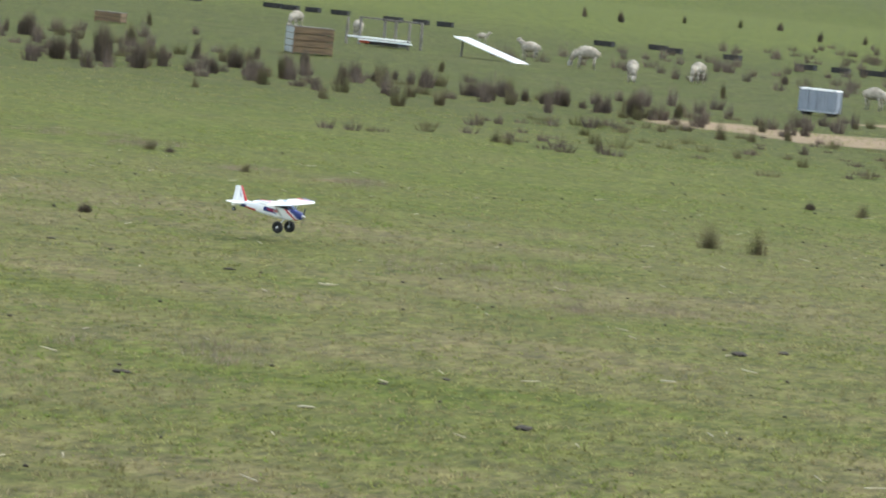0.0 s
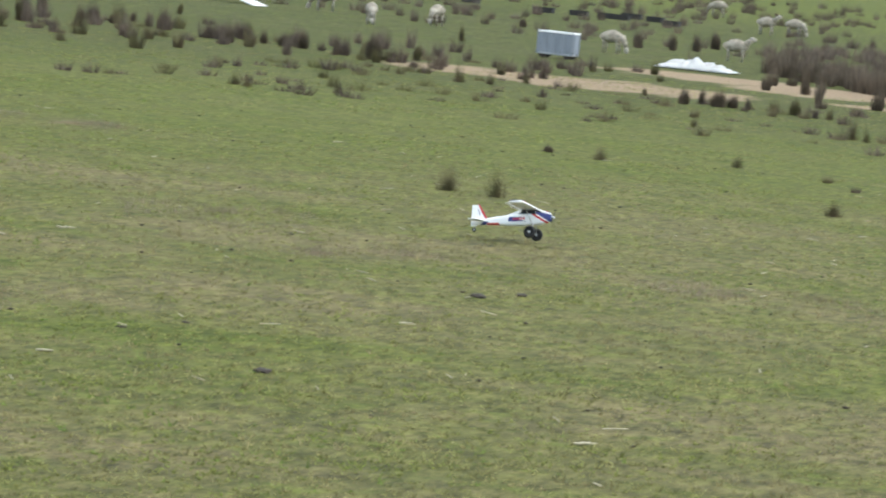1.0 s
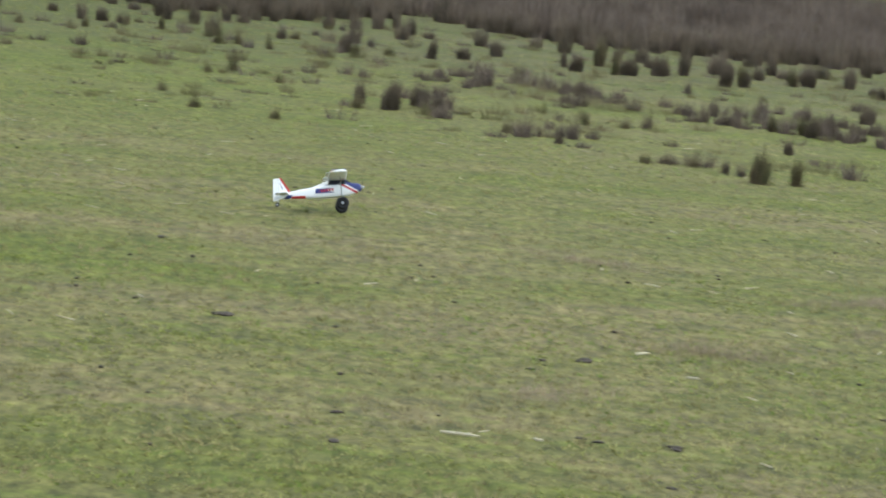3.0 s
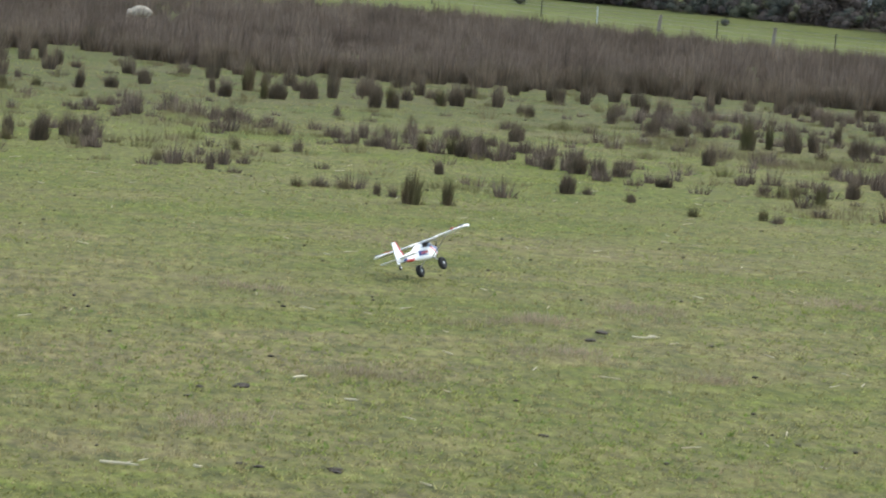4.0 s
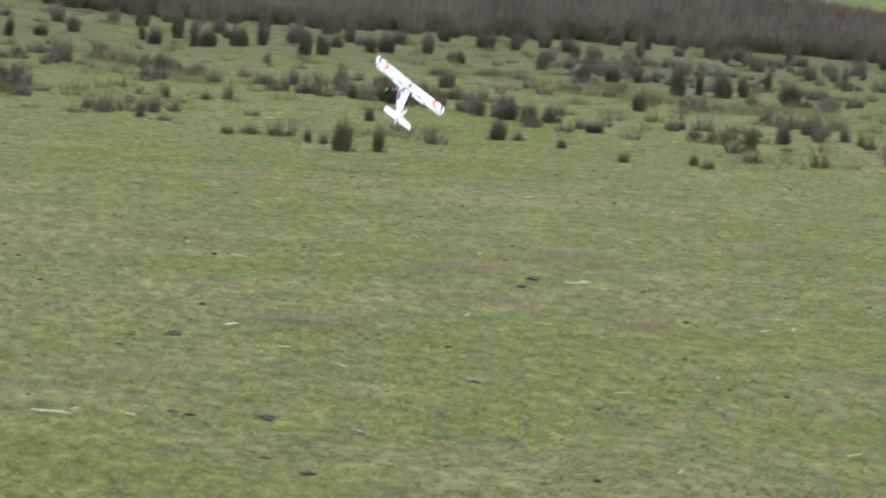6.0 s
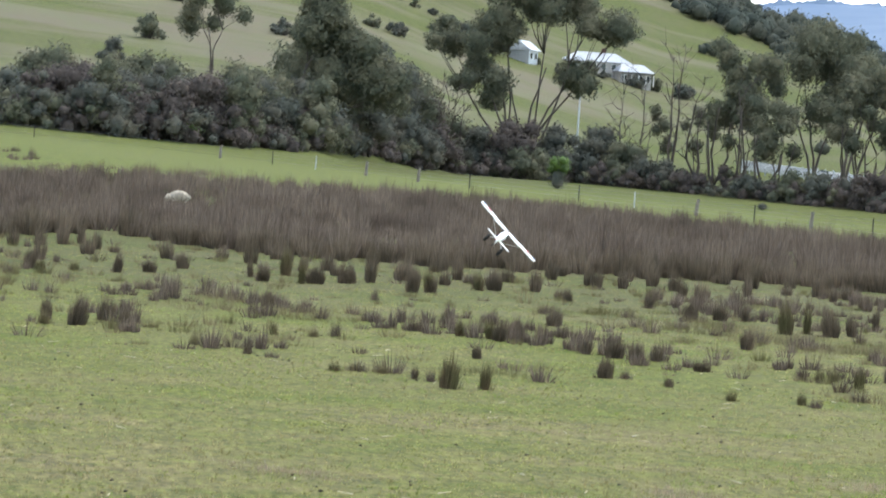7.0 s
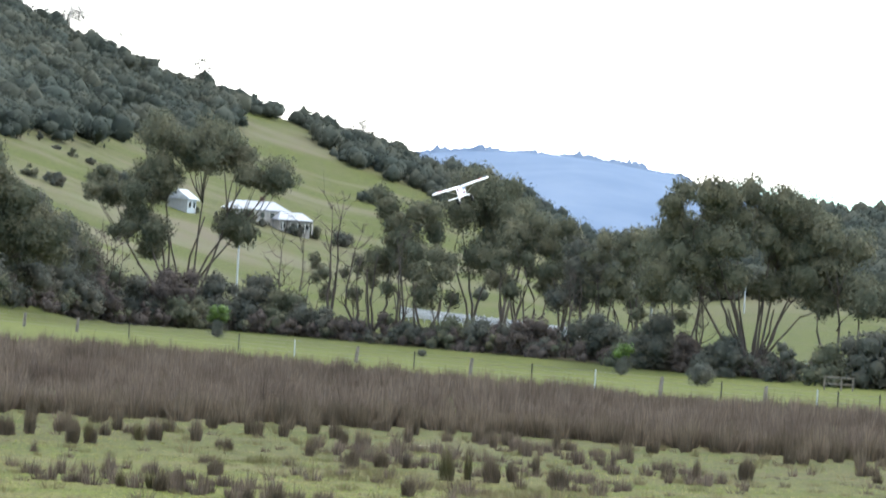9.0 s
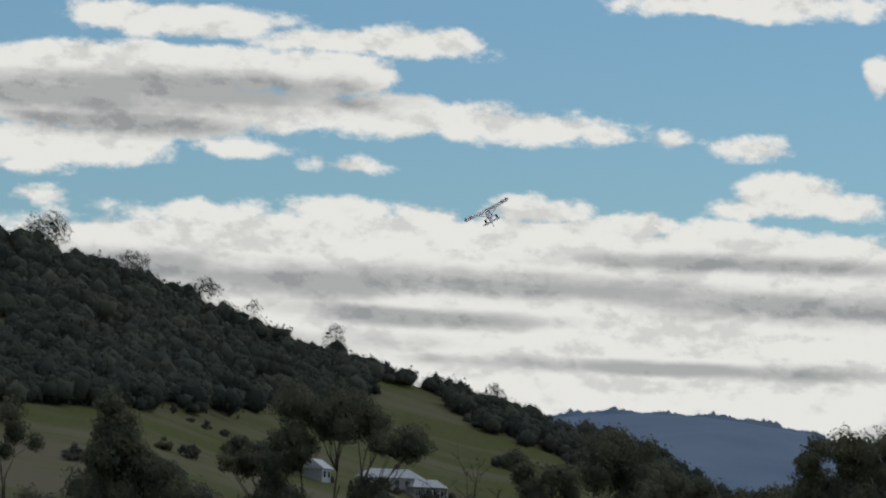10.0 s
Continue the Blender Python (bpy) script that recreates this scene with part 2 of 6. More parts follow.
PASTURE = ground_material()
GRASS = material("grass_blades", (0.160, 0.194, 0.050), 0.9, (0.245, 0.224, 0.108), 1.1, 6.0, (0.36, 0.62), island=0.6, spec=0.05, sward=True, through_light=0.55)
GRASS_FRESH = material("fresh_grass", (0.120, 0.185, 0.040), 0.9, (0.165, 0.205, 0.062), 1.6, 6.0, (0.36, 0.62), island=0.4, spec=0.05, sward=True, through_light=0.5)
RUSH = material("rush_stems", (0.096, 0.077, 0.054), 0.8, (0.152, 0.120, 0.088), 0.5, 3.0, (0.4, 0.6), island=0.4, spec=0.1, through_light=0.25)
RUSH_GREEN = material("rush_stems_green", (0.098, 0.092, 0.044), 0.8, (0.125, 0.095, 0.058), 0.5, 3.0, (0.4, 0.6), island=0.4, spec=0.1, through_light=0.2)
RUSH_BELT = material("belt_rushes", (0.088, 0.068, 0.054), 0.85, (0.180, 0.142, 0.112), 0.22, 5.0, (0.34, 0.66), island=0.4, spec=0.05, through_light=0.15)
STRAW_GRASS = material("straw_grass", (0.300, 0.260, 0.145), 0.9, (0.205, 0.198, 0.085), 0.9, 3.0, (0.4, 0.6), island=0.35, spec=0.05, sward=True, through_light=0.55)
PALE_TUFT = material("pale_tufts", (0.185, 0.158, 0.095), 0.9, (0.125, 0.120, 0.056), 0.3, 3.0, (0.4, 0.6), island=0.25, spec=0.05, sward=True, through_light=0.5)
DRY_LOW = material("withered_stalks", (0.370, 0.300, 0.225), 0.9, (0.250, 0.215, 0.138), 0.8, 3.0, (0.4, 0.6), island=0.3, spec=0.05, sward=True, through_light=0.5)
# gum, dark and forest leaf colours carry distance haze: lifted and blued
LEAF = material("hazed_gum_leaves", (0.102, 0.112, 0.080), 0.9, (0.150, 0.146, 0.100), 0.35, 3.0, (0.42, 0.62), island=0.15, spec=0.03, through_light=0.3)
LEAF_DARK = material("hazed_dark_leaves", (0.092, 0.100, 0.086), 0.9, (0.128, 0.122, 0.098), 0.3, 3.0, (0.45, 0.65), island=0.15, spec=0.03, through_light=0.3)
LEAF_FOREST = material("hazed_forest_leaves", (0.056, 0.067, 0.058), 0.9, (0.086, 0.090, 0.070), 0.03, 3.0, (0.42, 0.62), island=0.2, spec=0.02, through_light=0.15)
LEAF_FRESH = material("fresh_leaves", (0.10, 0.17, 0.035), 0.6, (0.06, 0.10, 0.025), 2.0, 3.0, (0.4, 0.6), island=0.35, through_light=0.3)
# twig brown, made a little lighter to make up for missing haze
TWIG = material("bare_twigs", (0.120, 0.102, 0.092), 0.9, (0.084, 0.073, 0.068), 1.0, 3.0, island=0.15, spec=0.03, through_light=0.3)
BARK = material("gum_bark", (0.090, 0.075, 0.063), 0.85, (0.055, 0.046, 0.040), 0.8, 4.0, (0.4, 0.6), 0.4, 6.0, stretch=(1, 1, 0.3))
WOOL = material("wool", (0.40, 0.36, 0.29), 0.95, (0.25, 0.22, 0.175), 7.0, 5.0, (0.42, 0.62), 0.8, 30.0, spec=0.05)
FACE = material("sheep_face", (0.42, 0.38, 0.32), 0.9, (0.22, 0.19, 0.16), 8.0, 3.0, (0.45, 0.6))
RUBBER = material("black_rubber", (0.018, 0.018, 0.019), 0.75, (0.035, 0.033, 0.03), 6.0, 4.0, bump=0.3)
STEEL = material("galvanised_steel", (0.42, 0.44, 0.46), 0.42, (0.33, 0.35, 0.38), 4.0, 4.0, (0.4, 0.65), metal=0.65)
WHITE_SHEET = material("white_sheet", (0.80, 0.80, 0.78), 0.5, (0.70, 0.70, 0.67), 2.0, 4.0, (0.5, 0.7), 0.2, 10.0)
GREY_PANEL = material("grey_panel", (0.23, 0.255, 0.29), 0.6, (0.18, 0.20, 0.23), 3.0, 5.0, (0.45, 0.65), stretch=(4, 4, 0.6))
WOOD_BROWN = material("brown_timber", (0.18, 0.122, 0.068), 0.85, (0.11, 0.075, 0.045), 3.0, 5.0, (0.4, 0.62), 0.3, 30.0, stretch=(0.4, 1, 4))
WOOD_GREY = material("weathered_timber", (0.20, 0.18, 0.155), 0.9, (0.11, 0.10, 0.085), 4.0, 5.0, (0.4, 0.6), 0.4, 20.0, stretch=(3, 3, 0.5))
WIRE = material("fence_wire", (0.20, 0.20, 0.20), 0.5, metal=0.5)
DUNG = material("dark_droppings", (0.030, 0.024, 0.017), 0.9, (0.05, 0.04, 0.03), 12.0, 3.0, bump=0.5)
STRAW = material("straw", (0.50, 0.45, 0.32), 0.85, (0.38, 0.33, 0.22), 5.0, 3.0)
RUST = material("red_plastic", (0.45, 0.08, 0.03), 0.6, (0.3, 0.05, 0.02), 5.0)
ROOF = material("pale_iron_roof", (0.40, 0.42, 0.45), 0.45, (0.28, 0.30, 0.33), 0.9, 4.0, (0.40, 0.62), metal=0.3, stretch=(1, 6, 1))
PAINT = material("white_weatherboard", (0.62, 0.61, 0.58), 0.7, (0.48, 0.47, 0.44), 0.6, 4.0, (0.45, 0.65))
# farmhouse walls: the shade on them is put into this greyer base colour
SHADED_WALL = material("shaded_wall", (0.36, 0.35, 0.33), 0.85, (0.27, 0.26, 0.25), 0.8, 4.0, (0.45, 0.65))
BRICK = material("red_brick", (0.135, 0.075, 0.062), 0.9, (0.10, 0.055, 0.047), 1.5, 5.0)
GLASS_DARK = material("window_glass", (0.02, 0.025, 0.03), 0.08, spec=0.6)
# the range's blue imitates distance haze in the base colour
HAZED_RIDGE = material("hazed_far_ridge", (0.162, 0.212, 0.292), 1.0, (0.130, 0.178, 0.258), 0.010, 8.0, (0.35, 0.65), spec=0.0)


# ---- mesh helpers ----
def ob_from(name, verts, faces, mat, smooth=False):
    me = bpy.data.meshes.new(name)
    me.from_pydata(verts if isinstance(verts, list) else verts.tolist(), [], faces if isinstance(faces, list) else faces.tolist())
    me.materials.append(mat)
    if smooth:
        me.polygons.foreach_set("use_smooth", [True] * len(me.polygons))
    me.update()
    return new(name, me)


def part(name, bm, mat, parent=None, label="", smooth=False):
    me = bpy.data.meshes.new(name)
    bm.to_mesh(me)
    bm.free()
    me.materials.append(mat)
    if smooth:
        me.polygons.foreach_set("use_smooth", [True] * len(me.polygons))
    ob = new(name, me)
    if parent is not None:
        ob.parent = parent
    if label:
        ob["label"] = label
    return ob


def empty(name, m, label, category, group=""):
    e = new(name)
    e.empty_display_size = 0.1
    e.matrix_world = m
    return tagged(e, label, category, group)


def box(bm, cx, cy, cz, sx, sy, sz, m=None, bevel=0.0):
    mat = Matrix.Translation((cx, cy, cz)) @ Matrix.Diagonal((sx, sy, sz, 1))
    r = bmesh.ops.create_cube(bm, size=1.0, matrix=(m @ mat) if m else mat)
    if bevel:
        edges = list({e for v in r["verts"] for e in v.link_edges})
        bmesh.ops.bevel(bm, geom=edges, offset=bevel, segments=2, affect="EDGES", profile=0.6)
    return bm


def tube(bm, pts, radii, sides=6):
    """A tapered tube along a line of points."""
    rings = []
    for i, p in enumerate(pts):
        p = Vector(p)
        d = (Vector(pts[min(i + 1, len(pts) - 1)]) - Vector(pts[max(i - 1, 0)])).normalized()
        q = d.to_track_quat("Z", "Y")
        rings.append([bm.verts.new(p + q @ Vector((math.cos(a) * radii[i], math.sin(a) * radii[i], 0)))
                      for a in (2 * math.pi * k / sides for k in range(sides))])
    for r0, r1 in zip(rings, rings[1:]):
        for k in range(sides):
            bm.faces.new((r0[k], r0[(k + 1) % sides], r1[(k + 1) % sides], r1[k]))
    bm.faces.new(rings[0][::-1])
    bm.faces.new(rings[-1])
    return bm


def loft(bm, rings):
    vs = [[bm.verts.new(p) for p in r] for r in rings]
    n = len(vs[0])
    for a, b in zip(vs, vs[1:]):
        for k in range(n):
            bm.faces.new((a[k], a[(k + 1) % n], b[(k + 1) % n], b[k]))
    bm.faces.new(vs[0][::-1])
    bm.faces.new(vs[-1])
    bmesh.ops.recalc_face_normals(bm, faces=bm.faces)
    return bm


# ---- the ground ----
EA = [-180, -60, -20, 0, 3.14, 4.21, 5.04, 5.87, 6.45, 7.29, 8.28, 8.95, 9.77, 10.6, 11.1, 11.43, 11.92, 12.5, 13.08, 13.5, 14.2, 15.1, 16.7, 17.2, 25, 60, 180]
EV = [2, 3, 5.5, 5.5, 4.8, 4.52, 4.28, 4.0, 3.78, 3.41, 3.17, 2.95, 2.74, 2.53, 2.38, 2.24, 2.17, 2.1, 1.69, 1.35, 1.33, 1.52, 1.92, 1.92, 2, 1.5, 2]


def sstep(a, b, x):
    t = np.clip((x - a) / (b - a), 0, 1)
    return t * t * (3 - 2 * t)


def hill_share(x, y):
    d, az = np.hypot(x, y), np.degrees(np.arctan2(x, y))
    d0 = np.interp(az, [5, 10], [430, 720])
    return np.clip((d - d0) / (1300 - d0), 0, 1)


def gz(x, y):
    """The ground's height: a flat paddock that tilts beyond the rushes, and the hill."""
    x, y = np.asarray(x, float), np.asarray(y, float)
    d, az = np.hypot(x, y), np.degrees(np.arctan2(x, y))
    z = sstep(120, 270, y) * 0.036 * np.clip(50 - x, -45, 45) * (1 - sstep(420, 560, d))
    return z + np.minimum(d, 1310) * np.tan(np.radians(np.interp(az, EA, EV))) * hill_share(x, y) * (1 - 0.85 * sstep(1400, 2600, d))


def build_ground():
    xs = np.unique(np.concatenate([np.linspace(-5000, -420, 20), np.linspace(-400, 500, 150), np.linspace(540, 5000, 20)]))
    ys = np.unique(np.concatenate([np.linspace(-800, 0, 8), np.linspace(20, 300, 40), np.linspace(312, 1500, 110), np.linspace(1600, 5000, 16)]))
    X, Y = np.meshgrid(xs, ys)
    Z = gz(X, Y)
    n, k = len(ys), len(xs)
    idx = np.arange(n * k).reshape(n, k)
    faces = np.stack([idx[:-1, :-1], idx[:-1, 1:], idx[1:, 1:], idx[1:, :-1]], -1).reshape(-1, 4)
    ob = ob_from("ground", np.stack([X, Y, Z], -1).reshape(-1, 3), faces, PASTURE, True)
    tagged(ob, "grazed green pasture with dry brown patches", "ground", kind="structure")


build_ground()


def strip(name, pts, widths, z, mat, label, category):
    """A flat ribbon lying on the ground, with an uneven edge."""
    rng = random.Random(3)
    v, f = [], []
    fine = []
    for (a, b), (wa, wb) in zip(zip(pts, pts[1:]), zip(widths, widths[1:])):
        for k in range(14):
            s = k / 14
            fine.append((Vector(a).lerp(Vector(b), s), wa + (wb - wa) * s))
    for i, (p, w) in enumerate(fine):
        q = fine[min(i + 1, len(fine) - 1)][0] - fine[max(i - 1, 0)][0]
        side = Vector((-q.y, q.x)).normalized()
        for s in (-1, 1):
            e = p + side * s * w * (0.5 + 0.22 * rng.uniform(-1, 1))
            v.append((e.x, e.y, (0.0 if name == "river" else float(gz(e.x, e.y))) + z))
    for i in range(len(fine) - 1):
        f.append((2 * i, 2 * i + 1, 2 * i + 3, 2 * i + 2))
    return tagged(ob_from(name, v, f, mat), label, category, kind="structure")


WATER = bpy.data.materials.new("water")
WATER.use_nodes = True
_p = WATER.node_tree.nodes["Principled BSDF"]
_p.inputs["Base Color"].default_value = (0.03, 0.04, 0.04, 1)
_p.inputs["Roughness"].default_value = 0.06
strip("river", [(105, 655), (125, 625), (150, 585), (175, 530), (205, 490), (260, 470)], [8, 50, 60, 60, 50, 40], 0.15, WATER, "still pale river water behind the trees", "water")
RUSH_A = [(-57.99, 126.88, 0.49), (-56.3, 124.83, 0.87), (-46.2, 104.94, 0.9), (-46.3, 106.4, 0.99), (-45.49, 106.58, 1.15), (-52.79, 125.76, 0.68), (-62.37, 150.48, 0.58), (-43.71, 104.69, 0.73), (-44.3, 108.25, 0.67), (-47.32, 118.19, 0.73), (-42.18, 106.78, 0.49), (-44.29, 113.71, 0.78), (-47.84, 124.85, 0.57), (-37.96, 95.01, 0.29), (-38.84, 102.19, 0.47), (-40.65, 108.52, 0.74), (-43.71, 118.68, 0.72), (-35.07, 96.69, 0.37), (-38.98, 108.8, 0.66), (-40.9, 115.66, 0.44), (-40, 114.94, 0.35), (-40.65, 118.7, 0.36), (-38.29, 114.51, 0.6), (-43.55, 131.94, 0.4), (-35.72, 111.37, 0.42), (-34.45, 109.04, 0.49), (-34.88, 112.62, 0.47), (-34.11, 111.55, 0.42), (-33.28, 110.84, 0.41), (-32.79, 110.83, 0.63)]
RUSH_B = [(-30.99, 108.2, 0.61), (-29.76, 107.93, 0.72), (-29.29, 110.86, 0.46), (-34.18, 135.44, 0.56), (-25.89, 82.74, 0.27), (-25.45, 82.28, 0.27), (-23.87, 83.94, 0.31), (-14.11, 55.97, 0.37), (-13.32, 55.7, 0.37), (-15.74, 69.5, 0.12), (-20.8, 48.48, 0.11), (-26.63, 64.78, 0.2), (-26.17, 64.57, 0.12), (-23.49, 61.39, 0.17), (-24.73, 98.16, 0.43), (-24.09, 98.88, 0.32), (-23.97, 102.43, 0.33), (-37.5, 158.51, 0.46), (-70, 239.88, 0.71), (-65.9, 233.93, 0.69), (-66.41, 250.68, 0.55), (-63.84, 255.64, 0.56), (-62.53, 261.4, 0.57), (-53.42, 233.81, 0.68), (-51.72, 238.78, 0.52)]
RUSH_C = [(-30.52, 148.54, 0.65), (-29.4, 149.58, 0.76), (-28.78, 150.94, 0.77), (-28.95, 155.97, 0.68), (-25.6, 118.16, 0.31), (-20.84, 102.83, 0.22), (-23.05, 115.78, 0.25), (-19.18, 99.81, 0.43), (-18.98, 101.09, 0.44), (-18.42, 100.5, 0.44), (-18.08, 100.84, 0.41), (-17.65, 100.91, 0.36), (-17.15, 101.69, 0.29), (-16.42, 100.44, 0.43), (-15.79, 99.99, 0.32), (-15.42, 99.92, 0.35), (-19.08, 118.42, 0.48), (-12.62, 71.39, 0.23), (-16.44, 87.01, 0.23), (-9.06, 60.19, 0.22), (-14.62, 68.79, 0.28), (-15.74, 69.5, 0.12), (-10.66, 69.7, 0.14), (-9.83, 67.59, 0.12)]
RUSH_D = [(-13.18, 89.12, 0.58), (-12.77, 88.58, 0.32), (-12.48, 91.54, 0.46), (-11.5, 89.23, 0.26), (-11.46, 90.94, 0.26), (-9.85, 87.89, 0.32), (-10.91, 105.05, 0.38), (-9.82, 104.04, 0.37), (-8.6, 94.23, 0.34), (-9.08, 105.65, 0.23), (-7.2, 92.97, 0.4), (-6.66, 93.76, 0.34), (-6.3, 96.44, 0.28), (-6.18, 106.85, 0.31), (-4.77, 97.69, 0.42), (-4.6, 102.89, 0.37), (-3.95, 101.56, 0.29), (-2.98, 100.92, 0.36), (-2.45, 111.04, 0.32), (-1.42, 94.98, 0.54), (-0.95, 95.75, 0.48), (-0.19, 94.49, 0.4), (0.42, 102.72, 0.22), (0.98, 106.6, 0.23), (1.62, 97.02, 0.48), (1.86, 95.99, 0.27), (2.39, 102.28, 0.29), (2.11, 71.61, 0.56), (1.54, 71.34, 0.3), (-0.86, 81.13, 0.41)]
RUSH_E = [(-1.35, 79.74, 0.23), (0.09, 78.08, 0.22), (-2, 71.14, 0.18), (-6.07, 72.44, 0.27), (-6.23, 62.35, 0.36), (-8.02, 62.49, 0.36), (-7.85, 62.93, 0.36), (-9.09, 60.26, 0.19), (-7.44, 63.66, 0.11), (-1.3, 66.86, 0.14), (0.05, 65.47, 0.17)]
RUSH_F = [(7.31, 100.7, 0.57), (7.44, 98.57, 0.42), (8.48, 103.74, 0.74), (8.43, 98.62, 0.63), (8.84, 99.24, 0.5), (9.76, 100.76, 0.58), (10.68, 104.1, 0.45), (11.91, 104.38, 0.45), (11.69, 98.55, 0.57), (13.57, 103.76, 0.42), (14.01, 103.42, 0.45), (15.31, 99.53, 0.32), (17.3, 98.66, 0.5), (17.18, 92.28, 0.47), (17.98, 92.89, 0.47), (18.68, 93.27, 0.41), (6.53, 84.4, 0.36), (12.62, 83.93, 0.36), (8.93, 77.67, 0.33), (10.11, 82.37, 0.3), (9.79, 76.84, 0.33), (10.3, 76.46, 0.39), (10.97, 77.31, 0.39), (11.52, 77.96, 0.34), (11.66, 73.03, 0.37), (12.08, 72.27, 0.42), (12.43, 71.81, 0.42), (12.89, 72.03, 0.37), (15.91, 78.91, 0.4), (18.45, 87.45, 0.77)]
RUSH_G = [(19.17, 88.4, 0.71), (19.55, 87.7, 0.64), (20.29, 88.64, 0.58), (21.8, 92.85, 0.61), (21.05, 87.35, 0.51), (25.66, 95.19, 0.56), (26.75, 96.53, 0.64), (28.24, 97.07, 0.65), (7.52, 59.91, 0.52), (8.09, 60.24, 0.43), (9.1, 68.98, 0.25), (10.79, 65.54, 0.38), (11.19, 65.66, 0.19), (11.7, 64.41, 0.17), (13.28, 69.53, 0.25), (14.93, 69, 0.3), (15.21, 68.85, 0.3), (15.53, 69.16, 0.3), (15.55, 67.16, 0.39), (16.69, 69.67, 0.36), (18.37, 70.43, 0.31), (17.52, 64.99, 0.43), (19.83, 71.55, 0.32), (20.51, 70.75, 0.37), (21.33, 72.25, 0.27), (12.17, 61.39, 0.22), (13.34, 61.48, 0.18), (13.45, 60.95, 0.18), (16.78, 60.38, 0.2), (6.78, 62.8, 0.23)]
RUSH_H = [(7.17, 61.84, 0.22), (5.99, 62.63, 0.18), (6.35, 63.01, 0.14), (7.39, 61.4, 0.22)]
RUSH_I = [(-1.31, 66.68, 0.19), (-1.73, 98.7, 0.42), (0.07, 65.29, 0.19), (2.74, 97.51, 0.28), (2.78, 73.9, 0.48), (2.99, 72.34, 0.36), (1.6, 73.06, 0.42), (4.03, 67.64, 0.24), (4.84, 65.9, 0.19), (5.78, 72.75, 0.26), (6.53, 72.88, 0.19), (7, 73.52, 0.32), (5.71, 103.66, 0.44), (4.64, 99.66, 0.36), (3.8, 97.99, 0.56), (1.61, 96.89, 0.48), (11.67, 64.15, 0.17)]
RUSH_J = [(9.9, 101.15, 0.58), (11.1, 97.7, 0.56), (11.68, 98.42, 0.56), (13.36, 102.12, 0.51), (13.91, 102.88, 0.52), (15.18, 98.47, 0.36), (17.1, 97.62, 0.42), (12.75, 84.48, 0.37), (10.42, 75.83, 0.54), (9.55, 91.4, 0.33)]
RUSHES = RUSH_A + RUSH_B + RUSH_C + RUSH_D + RUSH_E + RUSH_F + RUSH_G + RUSH_H + RUSH_I + RUSH_J


# ---- rushes and grass ----
def blades(rng, n, h, r, width, lean, seg=True):
    """Upright stems that fan out a little: arrays of points and triangles."""
    a = rng.uniform(0, 2 * np.pi, n)
    q = r * np.sqrt(rng.uniform(0, 1, n))
    base = np.stack([q * np.cos(a), q * np.sin(a), np.full(n, -0.02)], -1)
    hh = h * (0.30 + 0.80 * rng.uniform(0, 1, n) ** 1.25) * (1 - 0.30 * (q / r) ** 2)
    out = lean * hh * (0.25 + q / r) * rng.uniform(0.2, 1.2, n)
    a2 = a + rng.normal(0, 0.5, n)
    tip = base + np.stack([out * np.cos(a2), out * np.sin(a2), hh], -1)
    t = rng.uniform(0, np.pi, n)
    side = np.stack([np.cos(t), np.sin(t), np.zeros(n)], -1) * width / 2
    if not seg:
        v = np.stack([base - side, base + side, tip], 1).reshape(-1, 3)
        f = np.arange(3 * n).reshape(n, 3)
        return v, f
    mid = base * 0.5 + tip * 0.5
    mid[:, :2] -= 0.12 * (tip - base)[:, :2]
    v = np.stack([base - side, base + side, mid - side * 0.9, mid + side * 0.9, tip], 1).reshape(-1, 3)
    k = 5 * np.arange(n)[:, None]
    f = np.concatenate([k + [0, 1, 3], k + [0, 3, 2], k + [2, 3, 4]], 0)
    return v, f


def merge(pieces):
    v, f, o = [], [], 0
    for a, b in pieces:
        v.append(a)
        f.append(b + o)
        o += len(a)
    return np.concatenate(v), np.concatenate(f)


def tussock(rng, n, h, r, width=0.03, fan=0.5):
    """A dense upright brush of stems: narrow at the foot, a little wider and domed at the top."""
    a = rng.uniform(0, 2 * np.pi, n)
    q = np.sqrt(rng.uniform(0, 1, n))
    way = np.stack([np.cos(a), np.sin(a)], -1)
    hh = h * (0.46 + 0.62 * rng.uniform(0, 1, n) ** 1.2) * (1 - 0.42 * q ** 2)
    base = np.concatenate([way * (0.72 * r * q)[:, None], np.full((n, 1), -0.03)], 1)
    out = (fan * r * q + 0.05 * hh)[:, None] * way + rng.normal(0, 0.05, (n, 2)) * hh[:, None]
    tip = base + np.concatenate([out, hh[:, None]], 1)
    t = rng.uniform(0, np.pi, n)
    side = np.stack([np.cos(t), np.sin(t), np.zeros(n)], -1) * width / 2
    return np.stack([base - side, base + side, tip], 1).reshape(-1, 3), np.arange(3 * n).reshape(n, 3)


